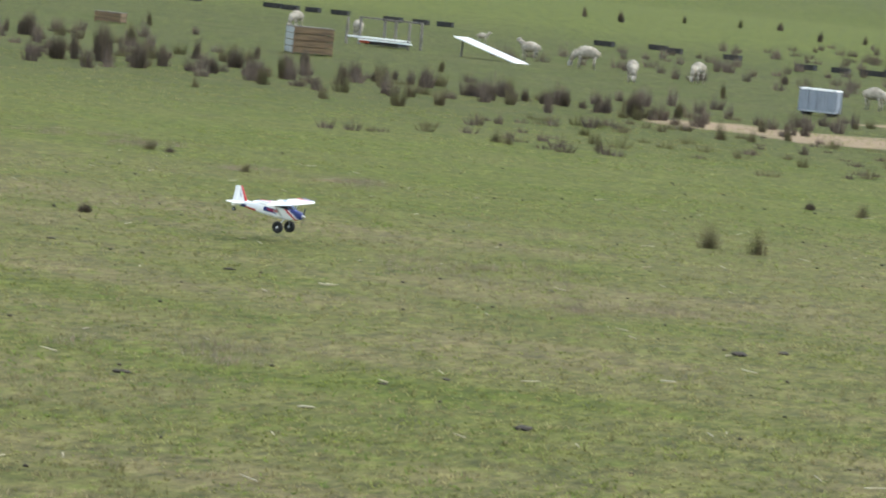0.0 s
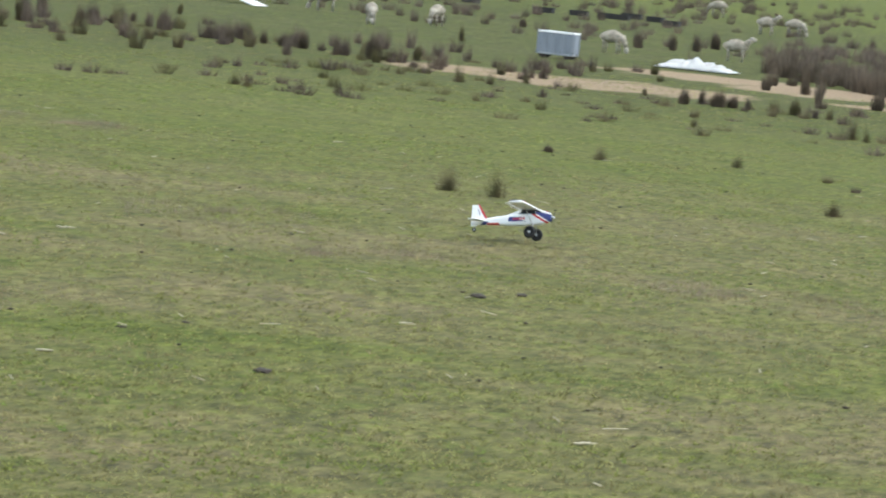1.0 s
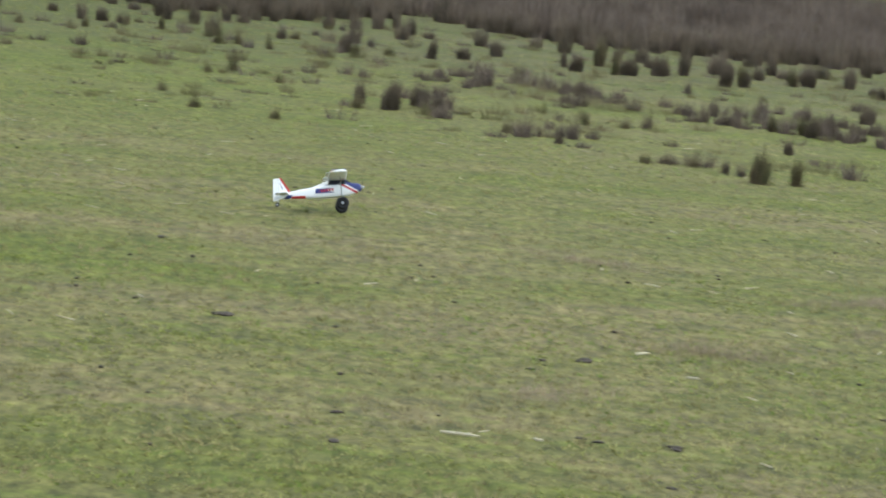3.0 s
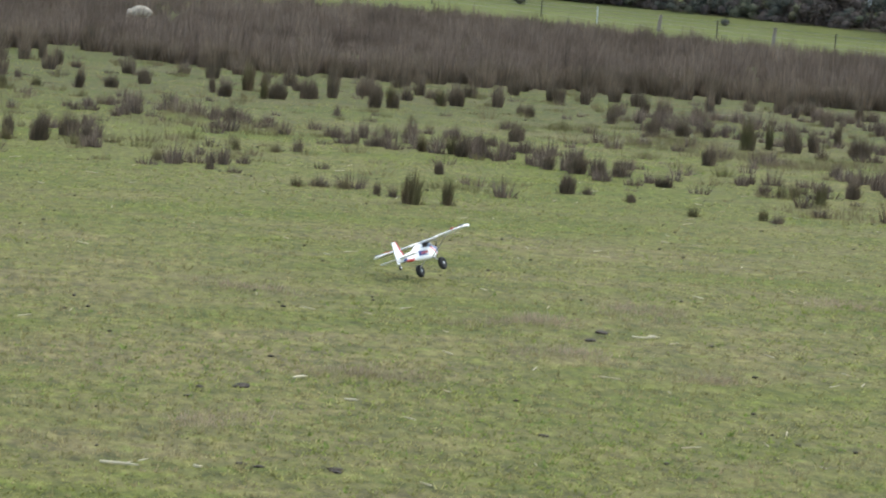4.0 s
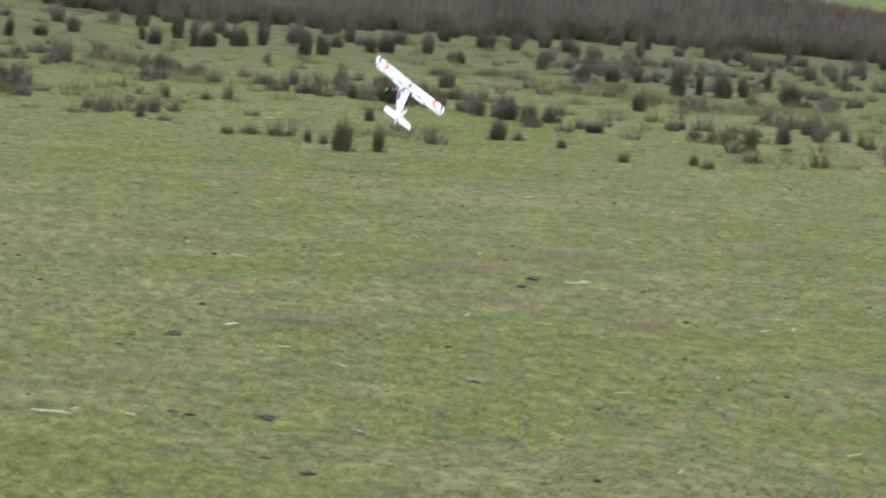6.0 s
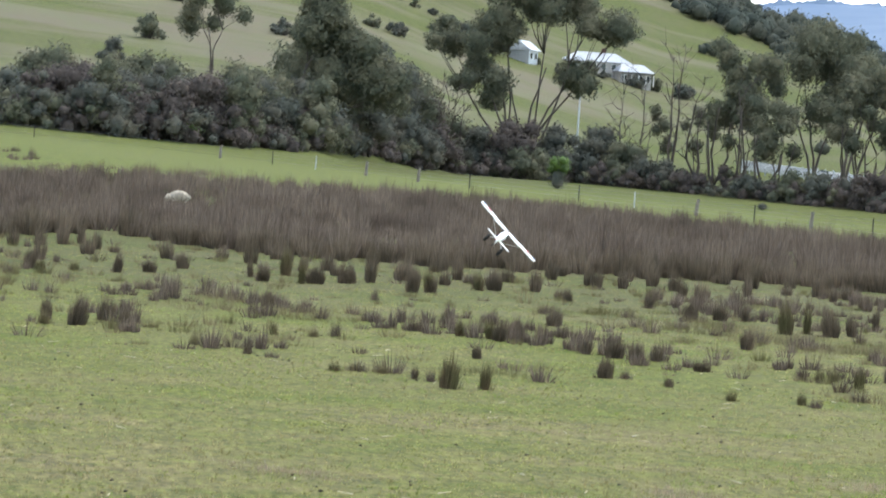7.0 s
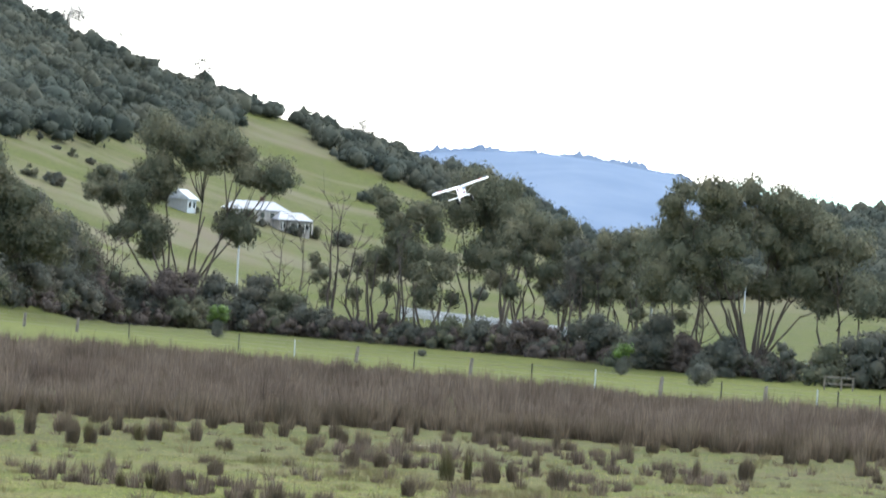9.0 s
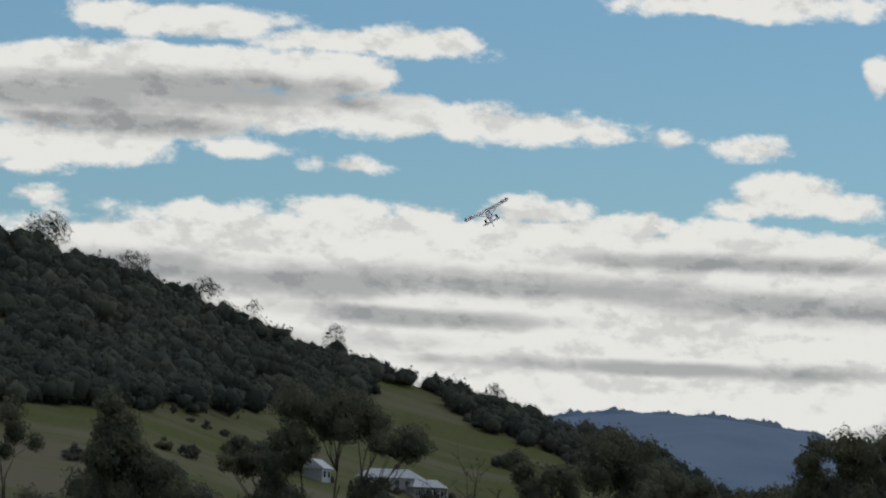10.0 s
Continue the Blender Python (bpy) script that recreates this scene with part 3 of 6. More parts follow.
def build_rushes():
    rng = np.random.default_rng(5)

    def shapes(count, make, mats):
        out = []
        for i in range(count):
            v, f = merge(make(i))
            me = bpy.data.meshes.new("rush_tussock")
            me.from_pydata(v.tolist(), [], f.tolist())
            me.materials.append(mats[i % len(mats)])
            out.append(me)
        return out

    def crowd(i):
        # two or three brushes grown together, with loose stems about the foot
        out = []
        for k in range(1 + i % 3):
            v, f = tussock(rng, 260, rng.uniform(0.78, 1.05), 0.25 + 0.05 * (i % 3), 0.034)
            out.append((v + [rng.uniform(-0.22, 0.22) * (k > 0) * 1.6, rng.uniform(-0.2, 0.2), 0], f))
        return out + [blades(rng, 60, 0.4, 0.45, 0.024, 0.5, False)]
    kinds = shapes(9, crowd, (RUSH, RUSH, RUSH, RUSH_GREEN))
    fans = shapes(4, lambda i: [tussock(rng, 150, 1.0, 0.26, 0.016, 1.2), blades(rng, 150, 0.6, 0.5, 0.015, 0.6, False)], (RUSH_GREEN, PALE_TUFT))
    wisps = shapes(6, lambda i: [tussock(rng, 180, 1.05, 0.30, 0.020, 0.6), blades(rng, 90, 0.5, 0.5, 0.016, 0.6, False)], (RUSH_BELT, RUSH_GREEN, PALE_TUFT))
    for i, (x, y, h) in enumerate(RUSHES):
        h = min(max(h, 0.12), 1.5)
        near = x < 1 and y < 99 and h > 0.14
        ob = new("rush_tussock", fans[i % 4] if near else wisps[i % 6] if h < 0.36 and i % 4 else kinds[(i * 5) % 9])
        w = (0.22 + 0.36 * h) * (0.75 + 0.5 * ((i * 37) % 10) / 10)
        w *= 0.8 if near else 1.0
        ob.matrix_world = Matrix.LocRotScale((x, y, float(gz(x, y))), Euler((0.10 * math.sin(i * 2.3), 0.12 * math.sin(i * 1.1 + 1), i * 1.7)), (w, w, (1.7 if near else 1.32) * h))
        tagged(ob, "greenish fanned tussock of rushes in the open pasture" if near else "upright tussock of brown rushes in the pasture" if h > 0.45 else "small low tussock of brownish rushes in the pasture", "rushes", "rush tussocks")


FRONT_X = [-27, -22.6, -17, -13, -9, -6, -2.6, 1, 4, 5, 8.4, 14, 20, 26, 34, 40, 75]
FRONT_Y = [155, 136, 126, 122, 121, 127, 119, 123, 133, 132, 123, 122.6, 125, 128, 122, 119, 116]
BACK_X = [-27, -20, -10, -4, 6, 20, 30, 39, 52, 64, 80]
BACK_Y = [157, 187, 184, 176, 202, 210, 221, 213, 194, 192, 180]


SHEEP_REST = (8.6, 161.4)


def build_belt():
    rng = np.random.default_rng(11)
    pieces, edge = [], []
    for _ in range(7000):
        x = rng.uniform(-27, 75)
        y = rng.uniform(115, 222)
        lo, hi = np.interp(x, FRONT_X, FRONT_Y), np.interp(x, BACK_X, BACK_Y)
        if not lo + rng.normal(0, 0.8) < y < hi + rng.normal(0, 2.5):
            continue
        swell = noise.noise(Vector((x * 0.16, y * 0.07, 2.0)))
        if y > lo + 22 and swell > 0.42 and rng.uniform() < 0.7:
            continue
        # thinner and lower towards its western end
        west = float(np.clip((x + 27) / 30, 0, 1))
        if rng.uniform() > 0.55 + 0.45 * west:
            continue
        ripple = noise.noise(Vector((x * 0.55, y * 0.22, 5.0)))
        if ripple > 0.38 and rng.uniform() < 0.6:
            continue
        v, f = tussock(rng, 60, (0.72 + 0.28 * west) * (1.02 + 0.5 * swell - 0.55 * ripple) * rng.uniform(0.75, 1.2), rng.uniform(0.32, 0.62), 0.045, 0.5)
        pieces.append((v + [x, y, float(gz(x, y))], f))
    for _ in range(60):
        x, y = SHEEP_REST[0] + rng.uniform(-3, 3), SHEEP_REST[1] - rng.uniform(0.8, 5)
        v, f = tussock(rng, 56, rng.uniform(0.5, 0.75), rng.uniform(0.3, 0.5), 0.04)
        pieces.append((v + [x, y, float(gz(x, y))], f))
    # the tall, dark, ragged front of the belt
    for _ in range(430):
        x = rng.uniform(-24, 62)
        y = np.interp(x, FRONT_X, FRONT_Y) + rng.normal(-0.6, 1.3)
        v, f = tussock(rng, 130, rng.uniform(0.75, 1.3), rng.uniform(0.26, 0.48), 0.04, 0.35)
        edge.append((v + [x, y, float(gz(x, y))], f))
    v, f = merge(pieces)
    tagged(ob_from("rush_belt", v, f, RUSH_BELT), "dense belt of purplish brown rushes across the paddock", "rushes", kind="stuff")
    v, f = merge(edge)
    tagged(ob_from("belt_front", v, f, RUSH), "tall dark brown rushes along the front of the belt", "rushes", kind="stuff")


# drifts in the paddock: x, y, half width, half depth
BROWN_DRIFTS = [(10.91, 80.05, 1.27, 4.54), (12.35, 74.41, 1.4, 4.83), (21.48, 97.07, 1.7, 12.21), (26.01, 104.85, 1.54, 13.52), (15.84, 71.66, 0.73, 2.91), (18.38, 73.23, 0.97, 4.4), (2.89, 74.67, 0.48, 4.74), (4.68, 67.73, 0.97, 2.49), (8.93, 78.93, 0.68, 2.92), (19.02, 99.35, 1.01, 6.32), (5.27, 86.47, 2.1, 4.06)]
PALE_DRIFTS = [(7.93, 81.77, 3.87, 3.13), (16.46, 84.42, 2.95, 5.14), (7.81, 63.66, 1.56, 1.59), (18.85, 80.54, 2.6, 4.76), (16.03, 90.55, 2.89, 4.57), (4.16, 70.79, 1.82, 3.11), (10.76, 66.99, 1.07, 1.78), (15.35, 64.47, 1.51, 2.04)]
DRY_PATCHES = [(5.83, 41.39, 0.42, 1.48), (7.89, 43.04, 0.69, 1.33), (6.53, 41.23, 0.48, 1.08), (3.72, 43.54, 0.75, 1.33), (4.09, 34.86, 0.8, 0.67), (2.63, 30.92, 0.53, 0.67), (11.05, 45.79, 0.94, 0.86), (11.15, 38.65, 0.52, 0.75), (6.47, 37.85, 0.82, 0.46), (7.43, 36.19, 0.32, 0.42), (-27.39, 66.2, 0.72, 1.59), (-23.78, 62.26, 0.57, 1.2), (-21.67, 61.78, 0.56, 1.16), (-29.27, 67.16, 1.26, 1.66), (-14.64, 46.69, 1.4, 1.85), (-13.33, 33.32, 1.03, 1.24), (-11.49, 43.19, 1.4, 1.54), (-14.45, 57.12, 0.42, 0.8), (-9.01, 69.5, 1.2, 1.9), (-7.6, 66.32, 0.57, 1.38), (-7.46, 43.81, 1.59, 1.14), (-3.57, 43.43, 1.56, 1.47)]


def build_tufts():
    rng = np.random.default_rng(12)
    pale, brown, dark, low = [], [], [], []

    def add(bag, x, y, n, h, r, lean):
        v, f = blades(rng, int(1.6 * n), h, r, 0.016, lean, False)
        bag.append((v + [x, y, float(gz(x, y))], f))

    def stand(bag, x, y, n, h, r, fan=0.6):
        v, f = tussock(rng, int(1.5 * n), h, r, 0.022, fan)
        bag.append((v + [x, y, float(gz(x, y))], f))

    def spots(drifts, per):
        for cx, cy, rx, ry in drifts:
            for _ in range(int(per * rx * ry) + 6):
                a, q = rng.uniform(0, 6.28), math.sqrt(rng.uniform(0, 1.25))
                x, y = cx + rx * q * math.cos(a), cy + ry * q * math.sin(a)
                if noise.noise(Vector((x * 0.5, y * 0.3, 7.0))) > -0.25:
                    yield x, y, 1 - 0.35 * q
    for x, y, k in spots(BROWN_DRIFTS, 3.0):
        stand(brown, x, y, 46, rng.uniform(0.3, 0.8) * k, rng.uniform(0.10, 0.24), 0.5)
    for x, y, k in spots(PALE_DRIFTS, 3.2):
        add(pale, x, y, 30, rng.uniform(0.16, 0.42) * k, rng.uniform(0.2, 0.55), 0.5)
        if rng.uniform() < 0.16:
            stand(brown, x, y, 40, rng.uniform(0.25, 0.5), rng.uniform(0.14, 0.26))
    # upright tussocks standing apart in front of the belt
    for _ in range(230):
        x = rng.uniform(-22, 45)
        y = np.interp(x, FRONT_X, FRONT_Y) - 1 - rng.uniform(0, 1) ** 1.4 * 22
        if noise.noise(Vector((x * 0.3, y * 0.2, 1.0))) > 0.3:
            continue
        stand(dark, x, y, 120, rng.uniform(0.35, 1.05), rng.uniform(0.13, 0.24), 0.35)
    for _ in range(1100):
        x, y = rng.uniform(-4, 42), rng.uniform(66, 121)
        stand(brown if rng.uniform() < 0.35 else pale, x, y, 26, 0.08 + 0.34 * rng.uniform() ** 2, rng.uniform(0.12, 0.34))
    for _ in range(230):
        x = rng.uniform(-62, -24)
        y = np.interp(x, [-62, -47, -31, -24], [124, 112, 110, 111]) + rng.normal(0, 7.0)
        stand(brown if rng.uniform() < 0.7 else pale, x, y, 60, rng.uniform(0.25, 0.95), rng.uniform(0.12, 0.28))
    for _ in range(190):
        x, y = rng.uniform(-30, 2), rng.uniform(80, 104)
        stand(pale if rng.uniform() < 0.5 else brown, x, y, 36, rng.uniform(0.12, 0.45), rng.uniform(0.12, 0.3))
    for _ in range(560):
        x, y = rng.uniform(-50, 4), rng.uniform(150, 245)
        stand(brown, x, y, 40, rng.uniform(0.4, 0.9), rng.uniform(0.14, 0.36))
    # stragglers behind the belt
    for _ in range(260):
        x = rng.uniform(-20, 70)
        y = np.interp(x, BACK_X, BACK_Y) + rng.uniform(0, 1) ** 1.7 * 22
        stand(brown if rng.uniform() < 0.6 else pale, x, y, 40, rng.uniform(0.3, 0.85), rng.uniform(0.2, 0.5))
    # thin dry grass in low patches on the open ground
    for cx, cy, rx, ry in DRY_PATCHES:
        for _ in range(min(520, int(34 * rx * ry) + 40)):
            a, q = rng.uniform(0, 6.28), math.sqrt(rng.uniform(0, 1))
            x, y = cx + rx * q * math.cos(a), cy + ry * q * math.sin(a)
            if noise.noise(Vector((x * 0.9, y * 0.5, 4.0))) < -0.1:
                continue
            v, f = blades(rng, 22, rng.uniform(0.06, 0.17) * (1.2 - 0.6 * q), rng.uniform(0.1, 0.32), 0.011, 0.6, False)
            low.append((v + [x, y, 0], f))
    for bag, mat, nm, label in ((pale, PALE_TUFT, "dry_grass_tufts", "pale dry grass tufts between the rushes"), (brown, RUSH_BELT, "small_rushes", "small brown rushes scattered over the paddock"),
                                (dark, RUSH, "standing_rushes", "dark upright rushes standing apart before the belt"), (low, DRY_LOW, "withered_grass", "thin withered pinkish brown grass in low patches")):
        v, f = merge(bag)
        tagged(ob_from(nm, v, f, mat), label, "grass" if bag in (pale, low) else "rushes", kind="stuff")


def build_grass():
    rng = np.random.default_rng(13)
    for name, mat, n, k, hi, label in (("short_grass", GRASS, 125000, 4, 0.036, "short grazed grass, green with dry straw tones"),
                                       ("fresh_grass", GRASS_FRESH, 46000, 4, 0.040, "bright fresh green grass tufts in the pasture"),
                                       ("dry_grass", STRAW_GRASS, 80000, 4, 0.050, "dry straw-coloured grass patches in the pasture")):
        az = np.radians(rng.uniform(-26, 19, n))
        d = 24 + 96 * rng.uniform(0, 1, n) ** 1.1
        x, y = d * np.sin(az), d * np.cos(az)
        lump = np.sin(x * 0.9 + 2 * np.sin(y * 0.31)) * np.sin(y * 0.55 + 1.5 * np.sin(x * 0.4)) + 0.5 * np.sin(x * 3.1) * np.sin(y * 2.3)
        keep = rng.uniform(0, 1, n) < (np.clip(0.75 + 0.4 * lump, 0.1, 1) if mat is GRASS else np.clip(0.7 * np.sin(x * 0.33 + 1.3 * np.sin(y * 0.2)) * np.sin(y * 0.21 + 1) + 0.3 * lump + 0.12, 0.03, 1) if mat is GRASS_FRESH else np.clip(0.25 - 0.9 * lump, 0.06, 1) * (d < 66))
        at = np.stack([x, y, np.zeros(n)], -1)[keep]
        big = (0.75 + 0.5 * np.clip(lump, -0.6, 1))[keep] if mat is GRASS else np.ones(keep.sum())
        big = big * np.where(rng.uniform(0, 1, len(big)) < 0.07, 2.0, 1.0)
        at, big = np.repeat(at, k, 0), np.repeat(big, k)
        q = len(at)
        a = rng.uniform(0, 2 * np.pi, q)
        base = at + np.stack([0.04 * np.cos(a), 0.04 * np.sin(a), np.full(q, -0.004)], -1) * rng.uniform(0.2, 1, q)[:, None]
        h = rng.uniform(0.35, 1.0, q) * hi * big
        lay = 0.5 if mat is STRAW_GRASS else 1.1
        tip = base + np.stack([lay * h * np.cos(a), lay * h * np.sin(a), 0.9 * h], -1)
        t = a + np.pi / 2
        side = np.stack([np.cos(t), np.sin(t), np.zeros(q)], -1) * 0.009
        v = np.stack([base - side, base + side, tip], 1).reshape(-1, 3)
        tagged(ob_from(name, v, np.arange(3 * q).reshape(q, 3), mat), label, "grass", kind="stuff")


build_rushes()
build_belt()
build_tufts()
build_grass()


# ---- the model aeroplane ----
def livery():
    """White foam with a blue nose, a red swoosh behind it, and red and blue at the tail."""
    m = bpy.data.materials.new("livery")
    m.use_nodes = True
    nt = m.node_tree
    link = nt.links.new
    p = nt.nodes["Principled BSDF"]
    p.inputs["Roughness"].default_value = 0.45
    co = nt.nodes.new("ShaderNodeTexCoord")
    s = nt.nodes.new("ShaderNodeSeparateXYZ")
    link(co.outputs["Object"], s.inputs[0])

    def mth(op, a, b):
        n = nt.nodes.new("ShaderNodeMath")
        n.operation = op
        for i, v in enumerate((a, b)):
            if isinstance(v, (int, float)):
                n.inputs[i].default_value = v
            else:
                link(v, n.inputs[i])
        return n.outputs[0]

    def mix(f, a, b):
        n = nt.nodes.new("ShaderNodeMix")
        n.data_type = "RGBA"
        link(f, n.inputs["Factor"])
        for v, i in ((a, "A"), (b, "B")):
            if isinstance(v, tuple):
                n.inputs[i].default_value = (*v, 1)
            else:
                link(v, n.inputs[i])
        return n.outputs["Result"]
    x, z = s.outputs[0], s.outputs[2]
    # a slanting measure: forward and up is the nose
    u = mth("ADD", x, mth("MULTIPLY", mth("SUBTRACT", z, 0.27), 1.7))
    front = mth("GREATER_THAN", x, -0.02)
    red = mth("MULTIPLY", mth("MULTIPLY", mth("GREATER_THAN", u, 0.055), mth("LESS_THAN", u, 0.105)), front)
    blue = mth("GREATER_THAN", u, 0.135)
    blue = mth("MULTIPLY", blue, front)
    top = mth("MULTIPLY", mth("GREATER_THAN", z, 0.314), mth("LESS_THAN", x, -0.02))
    top = mth("MULTIPLY", top, mth("GREATER_THAN", x, -0.20))
    w = mth("ADD", x, mth("MULTIPLY", z, -1.0))
    tail_red = mth("MULTIPLY", mth("MULTIPLY", mth("LESS_THAN", x, -0.43), mth("LESS_THAN", z, 0.207)), mth("GREATER_THAN", x, -0.60))
    tail_blue = mth("MULTIPLY", mth("MULTIPLY", mth("LESS_THAN", w, -0.80), mth("LESS_THAN", z, 0.225)), mth("GREATER_THAN", w, -0.87))
    c = mix(red, (0.82, 0.82, 0.82), (0.50, 0.03, 0.035))
    c = mix(blue, c, (0.014, 0.028, 0.150))
    c = mix(top, c, (0.014, 0.028, 0.150))
    c = mix(tail_red, c, (0.50, 0.03, 0.035))
    c = mix(tail_blue, c, (0.014, 0.028, 0.150))
    link(c, p.inputs["Base Color"])
    return m


LIVERY = livery()
FOAM = material("white_foam", (0.84, 0.84, 0.83), 0.5, (0.78, 0.78, 0.77), 6.0)
RED = material("red_film", (0.50, 0.03, 0.035), 0.4, (0.45, 0.025, 0.03), 6.0)
BLUE = material("blue_film", (0.014, 0.028, 0.150), 0.4, (0.02, 0.04, 0.2), 6.0)
SMOKED = material("smoked_canopy", (0.035, 0.037, 0.05), 0.10, spec=0.8)
ALLOY = material("bare_alloy", (0.55, 0.55, 0.56), 0.35, metal=0.8)
TYRE = material("foam_tyre", (0.012, 0.012, 0.013), 0.85, (0.025, 0.025, 0.025), 30.0, bump=0.3)
HUB = material("grey_hub", (0.60, 0.60, 0.60), 0.4)


def surface(outline, thick, up="z"):
    """A rounded, tapering slab from a flat outline; up says along which axis it is thick."""
    bm = bmesh.new()
    n = len(outline)
    cx, cy = sum(p[0] for p in outline) / n, sum(p[1] for p in outline) / n
    rings = []
    for s, k in ((-0.5, 0.0), (-0.3, 1.0), (0.3, 1.0), (0.5, 0.0)):
        r = []
        for a, b in outline:
            q = 0.93 + 0.07 * k
            a2, b2 = cx + (a - cx) * q, cy + (b - cy) * q
            r.append((a2, b2, s * thick) if up == "z" else (a2, s * thick, b2))
        rings.append(r)
    return loft(bm, rings)


def wing_half(sign):
    bm = bmesh.new()
    prof = [(0.06, 0.0), (0.05, 0.016), (0.01, 0.027), (-0.06, 0.024), (-0.13, 0.010), (-0.165, 0.001), (-0.13, -0.006), (-0.05, -0.010), (0.02, -0.010), (0.05, -0.007)]
    rings = []
    for y, c, dz in ((0.0, 1.0, 0.0), (0.3, 1.0, 0.007), (0.58, 0.97, 0.014), (0.615, 0.9, 0.015), (0.63, 0.7, 0.015)):
        rings.append([(-0.05 + (x + 0.05) * c, sign * y, 0.374 + dz + z * c) for x, z in prof])
    return loft(bm, rings)


def build_plane():
    root = empty("model_aeroplane", Matrix.Identity(4), "white high-wing model aeroplane with blue nose and red stripes", "model aeroplane")
    # fuselage: rounded sections along its length
    bm = bmesh.new()
    rings = []
    for x, lo, hi, w in ((-0.80, 0.185, 0.235, 0.012), (-0.62, 0.185, 0.265, 0.026), (-0.45, 0.178, 0.292, 0.044), (-0.28, 0.170, 0.312, 0.058),
                         (-0.17, 0.168, 0.335, 0.064), (-0.05, 0.170, 0.350, 0.066), (0.06, 0.178, 0.350, 0.064), (0.13, 0.190, 0.332, 0.058),
                         (0.20, 0.215, 0.322, 0.048), (0.235, 0.235, 0.310, 0.034)):
        cz, hz = (lo + hi) / 2, (hi - lo) / 2
        rings.append([(x, w * math.copysign(abs(math.cos(a)) ** 0.6, math.cos(a)), cz + hz * math.copysign(abs(math.sin(a)) ** 0.6, math.sin(a)))
                      for a in (2 * math.pi * k / 16 for k in range(16))])
    fus = part("fuselage", loft(bm, rings), LIVERY, root, "white foam body with blue nose and red swoosh", True)
    for s in (-1, 1):
        bm = bmesh.new()
        loft(bm, [[(-0.16, s * 0.060, 0.318), (0.055, s * 0.062, 0.312), (0.03, s * 0.050, 0.368), (-0.13, s * 0.050, 0.368)],
                  [(-0.155, s * 0.069, 0.32), (0.05, s * 0.069, 0.315), (0.028, s * 0.054, 0.366), (-0.125, s * 0.054, 0.366)]])
        part("side_window", bm, SMOKED, root, "smoked side window")
        # the unreadable name along the side, as bars
        bm = bmesh.new()
        for k in range(6):
            box(bm, -0.27 + 0.033 * k, s * (0.0605 + 0.0012 * k), 0.249 + 0.002 * k, 0.022, 0.006, 0.030, bevel=0.002)
        box(bm, -0.285, s * 0.0590, 0.232, 0.03, 0.008, 0.010)
        part("side_lettering", bm, RED, fus, "dark red lettering bars")
        bm = bmesh.new()
        box(bm, -0.190, s * 0.0595, 0.250, 0.225, 0.008, 0.056)
        box(bm, -0.285, s * 0.0575, 0.237, 0.05, 0.008, 0.03)
        part("lettering_shadow", bm, BLUE, fus, "blue bar under the lettering")
    bm = bmesh.new()
    loft(bm, [[(0.05, -0.05, 0.34), (0.05, 0.05, 0.34), (0.0, 0.045, 0.377), (0.0, -0.045, 0.377)],
              [(0.125, -0.045, 0.328), (0.125, 0.045, 0.328), (0.055, 0.04, 0.374), (0.055, -0.04, 0.374)]])
    part("windscreen", bm, SMOKED, root, "smoked windscreen")
    bm = bmesh.new()
    loft(bm, [[(-0.155, -0.050, 0.32), (-0.155, 0.050, 0.32), (-0.150, 0.044, 0.372), (-0.150, -0.044, 0.372)],
              [(-0.33, -0.030, 0.290), (-0.33, 0.030, 0.290), (-0.33, 0.022, 0.309), (-0.33, -0.022, 0.309)]])
    part("cabin_fairing", bm, FOAM, root, "white fairing behind the cabin")
    bm = bmesh.new()
    box(bm, -0.05, 0, 0.3985, 0.06, 0.05, 0.008, bevel=0.003)
    part("roof_window", bm, SMOKED, root, "dark roof skylight")
    for s, nm in ((1, "left"), (-1, "right")):
        wing = part("wing", wing_half(s), FOAM, root, "white foam wing half", True)
        part("wing_stripe", surface([(0.035, s * 0.47), (0.03, s * 0.50), (-0.05, s * 0.445), (-0.14, s * 0.50), (-0.14, s * 0.455), (-0.05, s * 0.40)], 0.004), RED, wing).location = (0, 0, 0.4155)
        part("wing_tip_stripe", surface([(0.04, s * 0.55), (0.04, s * 0.60), (-0.13, s * 0.60), (-0.14, s * 0.57), (-0.03, s * 0.56)], 0.004), BLUE, wing).location = (0, 0, 0.4165)
        part("aileron", surface([(-0.168, s * 0.31), (-0.168, s * 0.60), (-0.195, s * 0.59), (-0.198, s * 0.31)], 0.008), FOAM, wing).location = (0, 0, 0.384)
        part("flap", surface([(-0.168, s * 0.08), (-0.168, s * 0.29), (-0.215, s * 0.29), (-0.215, s * 0.08)], 0.010), FOAM, wing, "lowered white flap").location = (0, 0, 0.374)
        # no slot is cut: a thin dark sheet imitates its shade
        part("flap_slot", surface([(-0.135, s * 0.13), (-0.135, s * 0.23), (-0.160, s * 0.23), (-0.160, s * 0.13)], 0.004), SMOKED, wing, "thin dark sheet on the wing imitating an open slot").location = (0, 0, 0.393)
        bm = bmesh.new()
        tube(bm, [(0.0, s * 0.06, 0.19), (-0.02, s * 0.33, 0.374)], [0.006, 0.006], 6)
        part("wing_strut", bm, ALLOY, root, "thin grey wing strut")
        bm = bmesh.new()
        tube(bm, [(0.02, s * 0.05, 0.185), (0.005, s * 0.13, 0.125), (0.0, s * 0.15, 0.078)], [0.008, 0.006, 0.005], 6)
        part("gear_leg", bm, ALLOY, root, "bent wire undercarriage leg")
        wheel = new("wheel")
        wheel.empty_display_size = 0.05
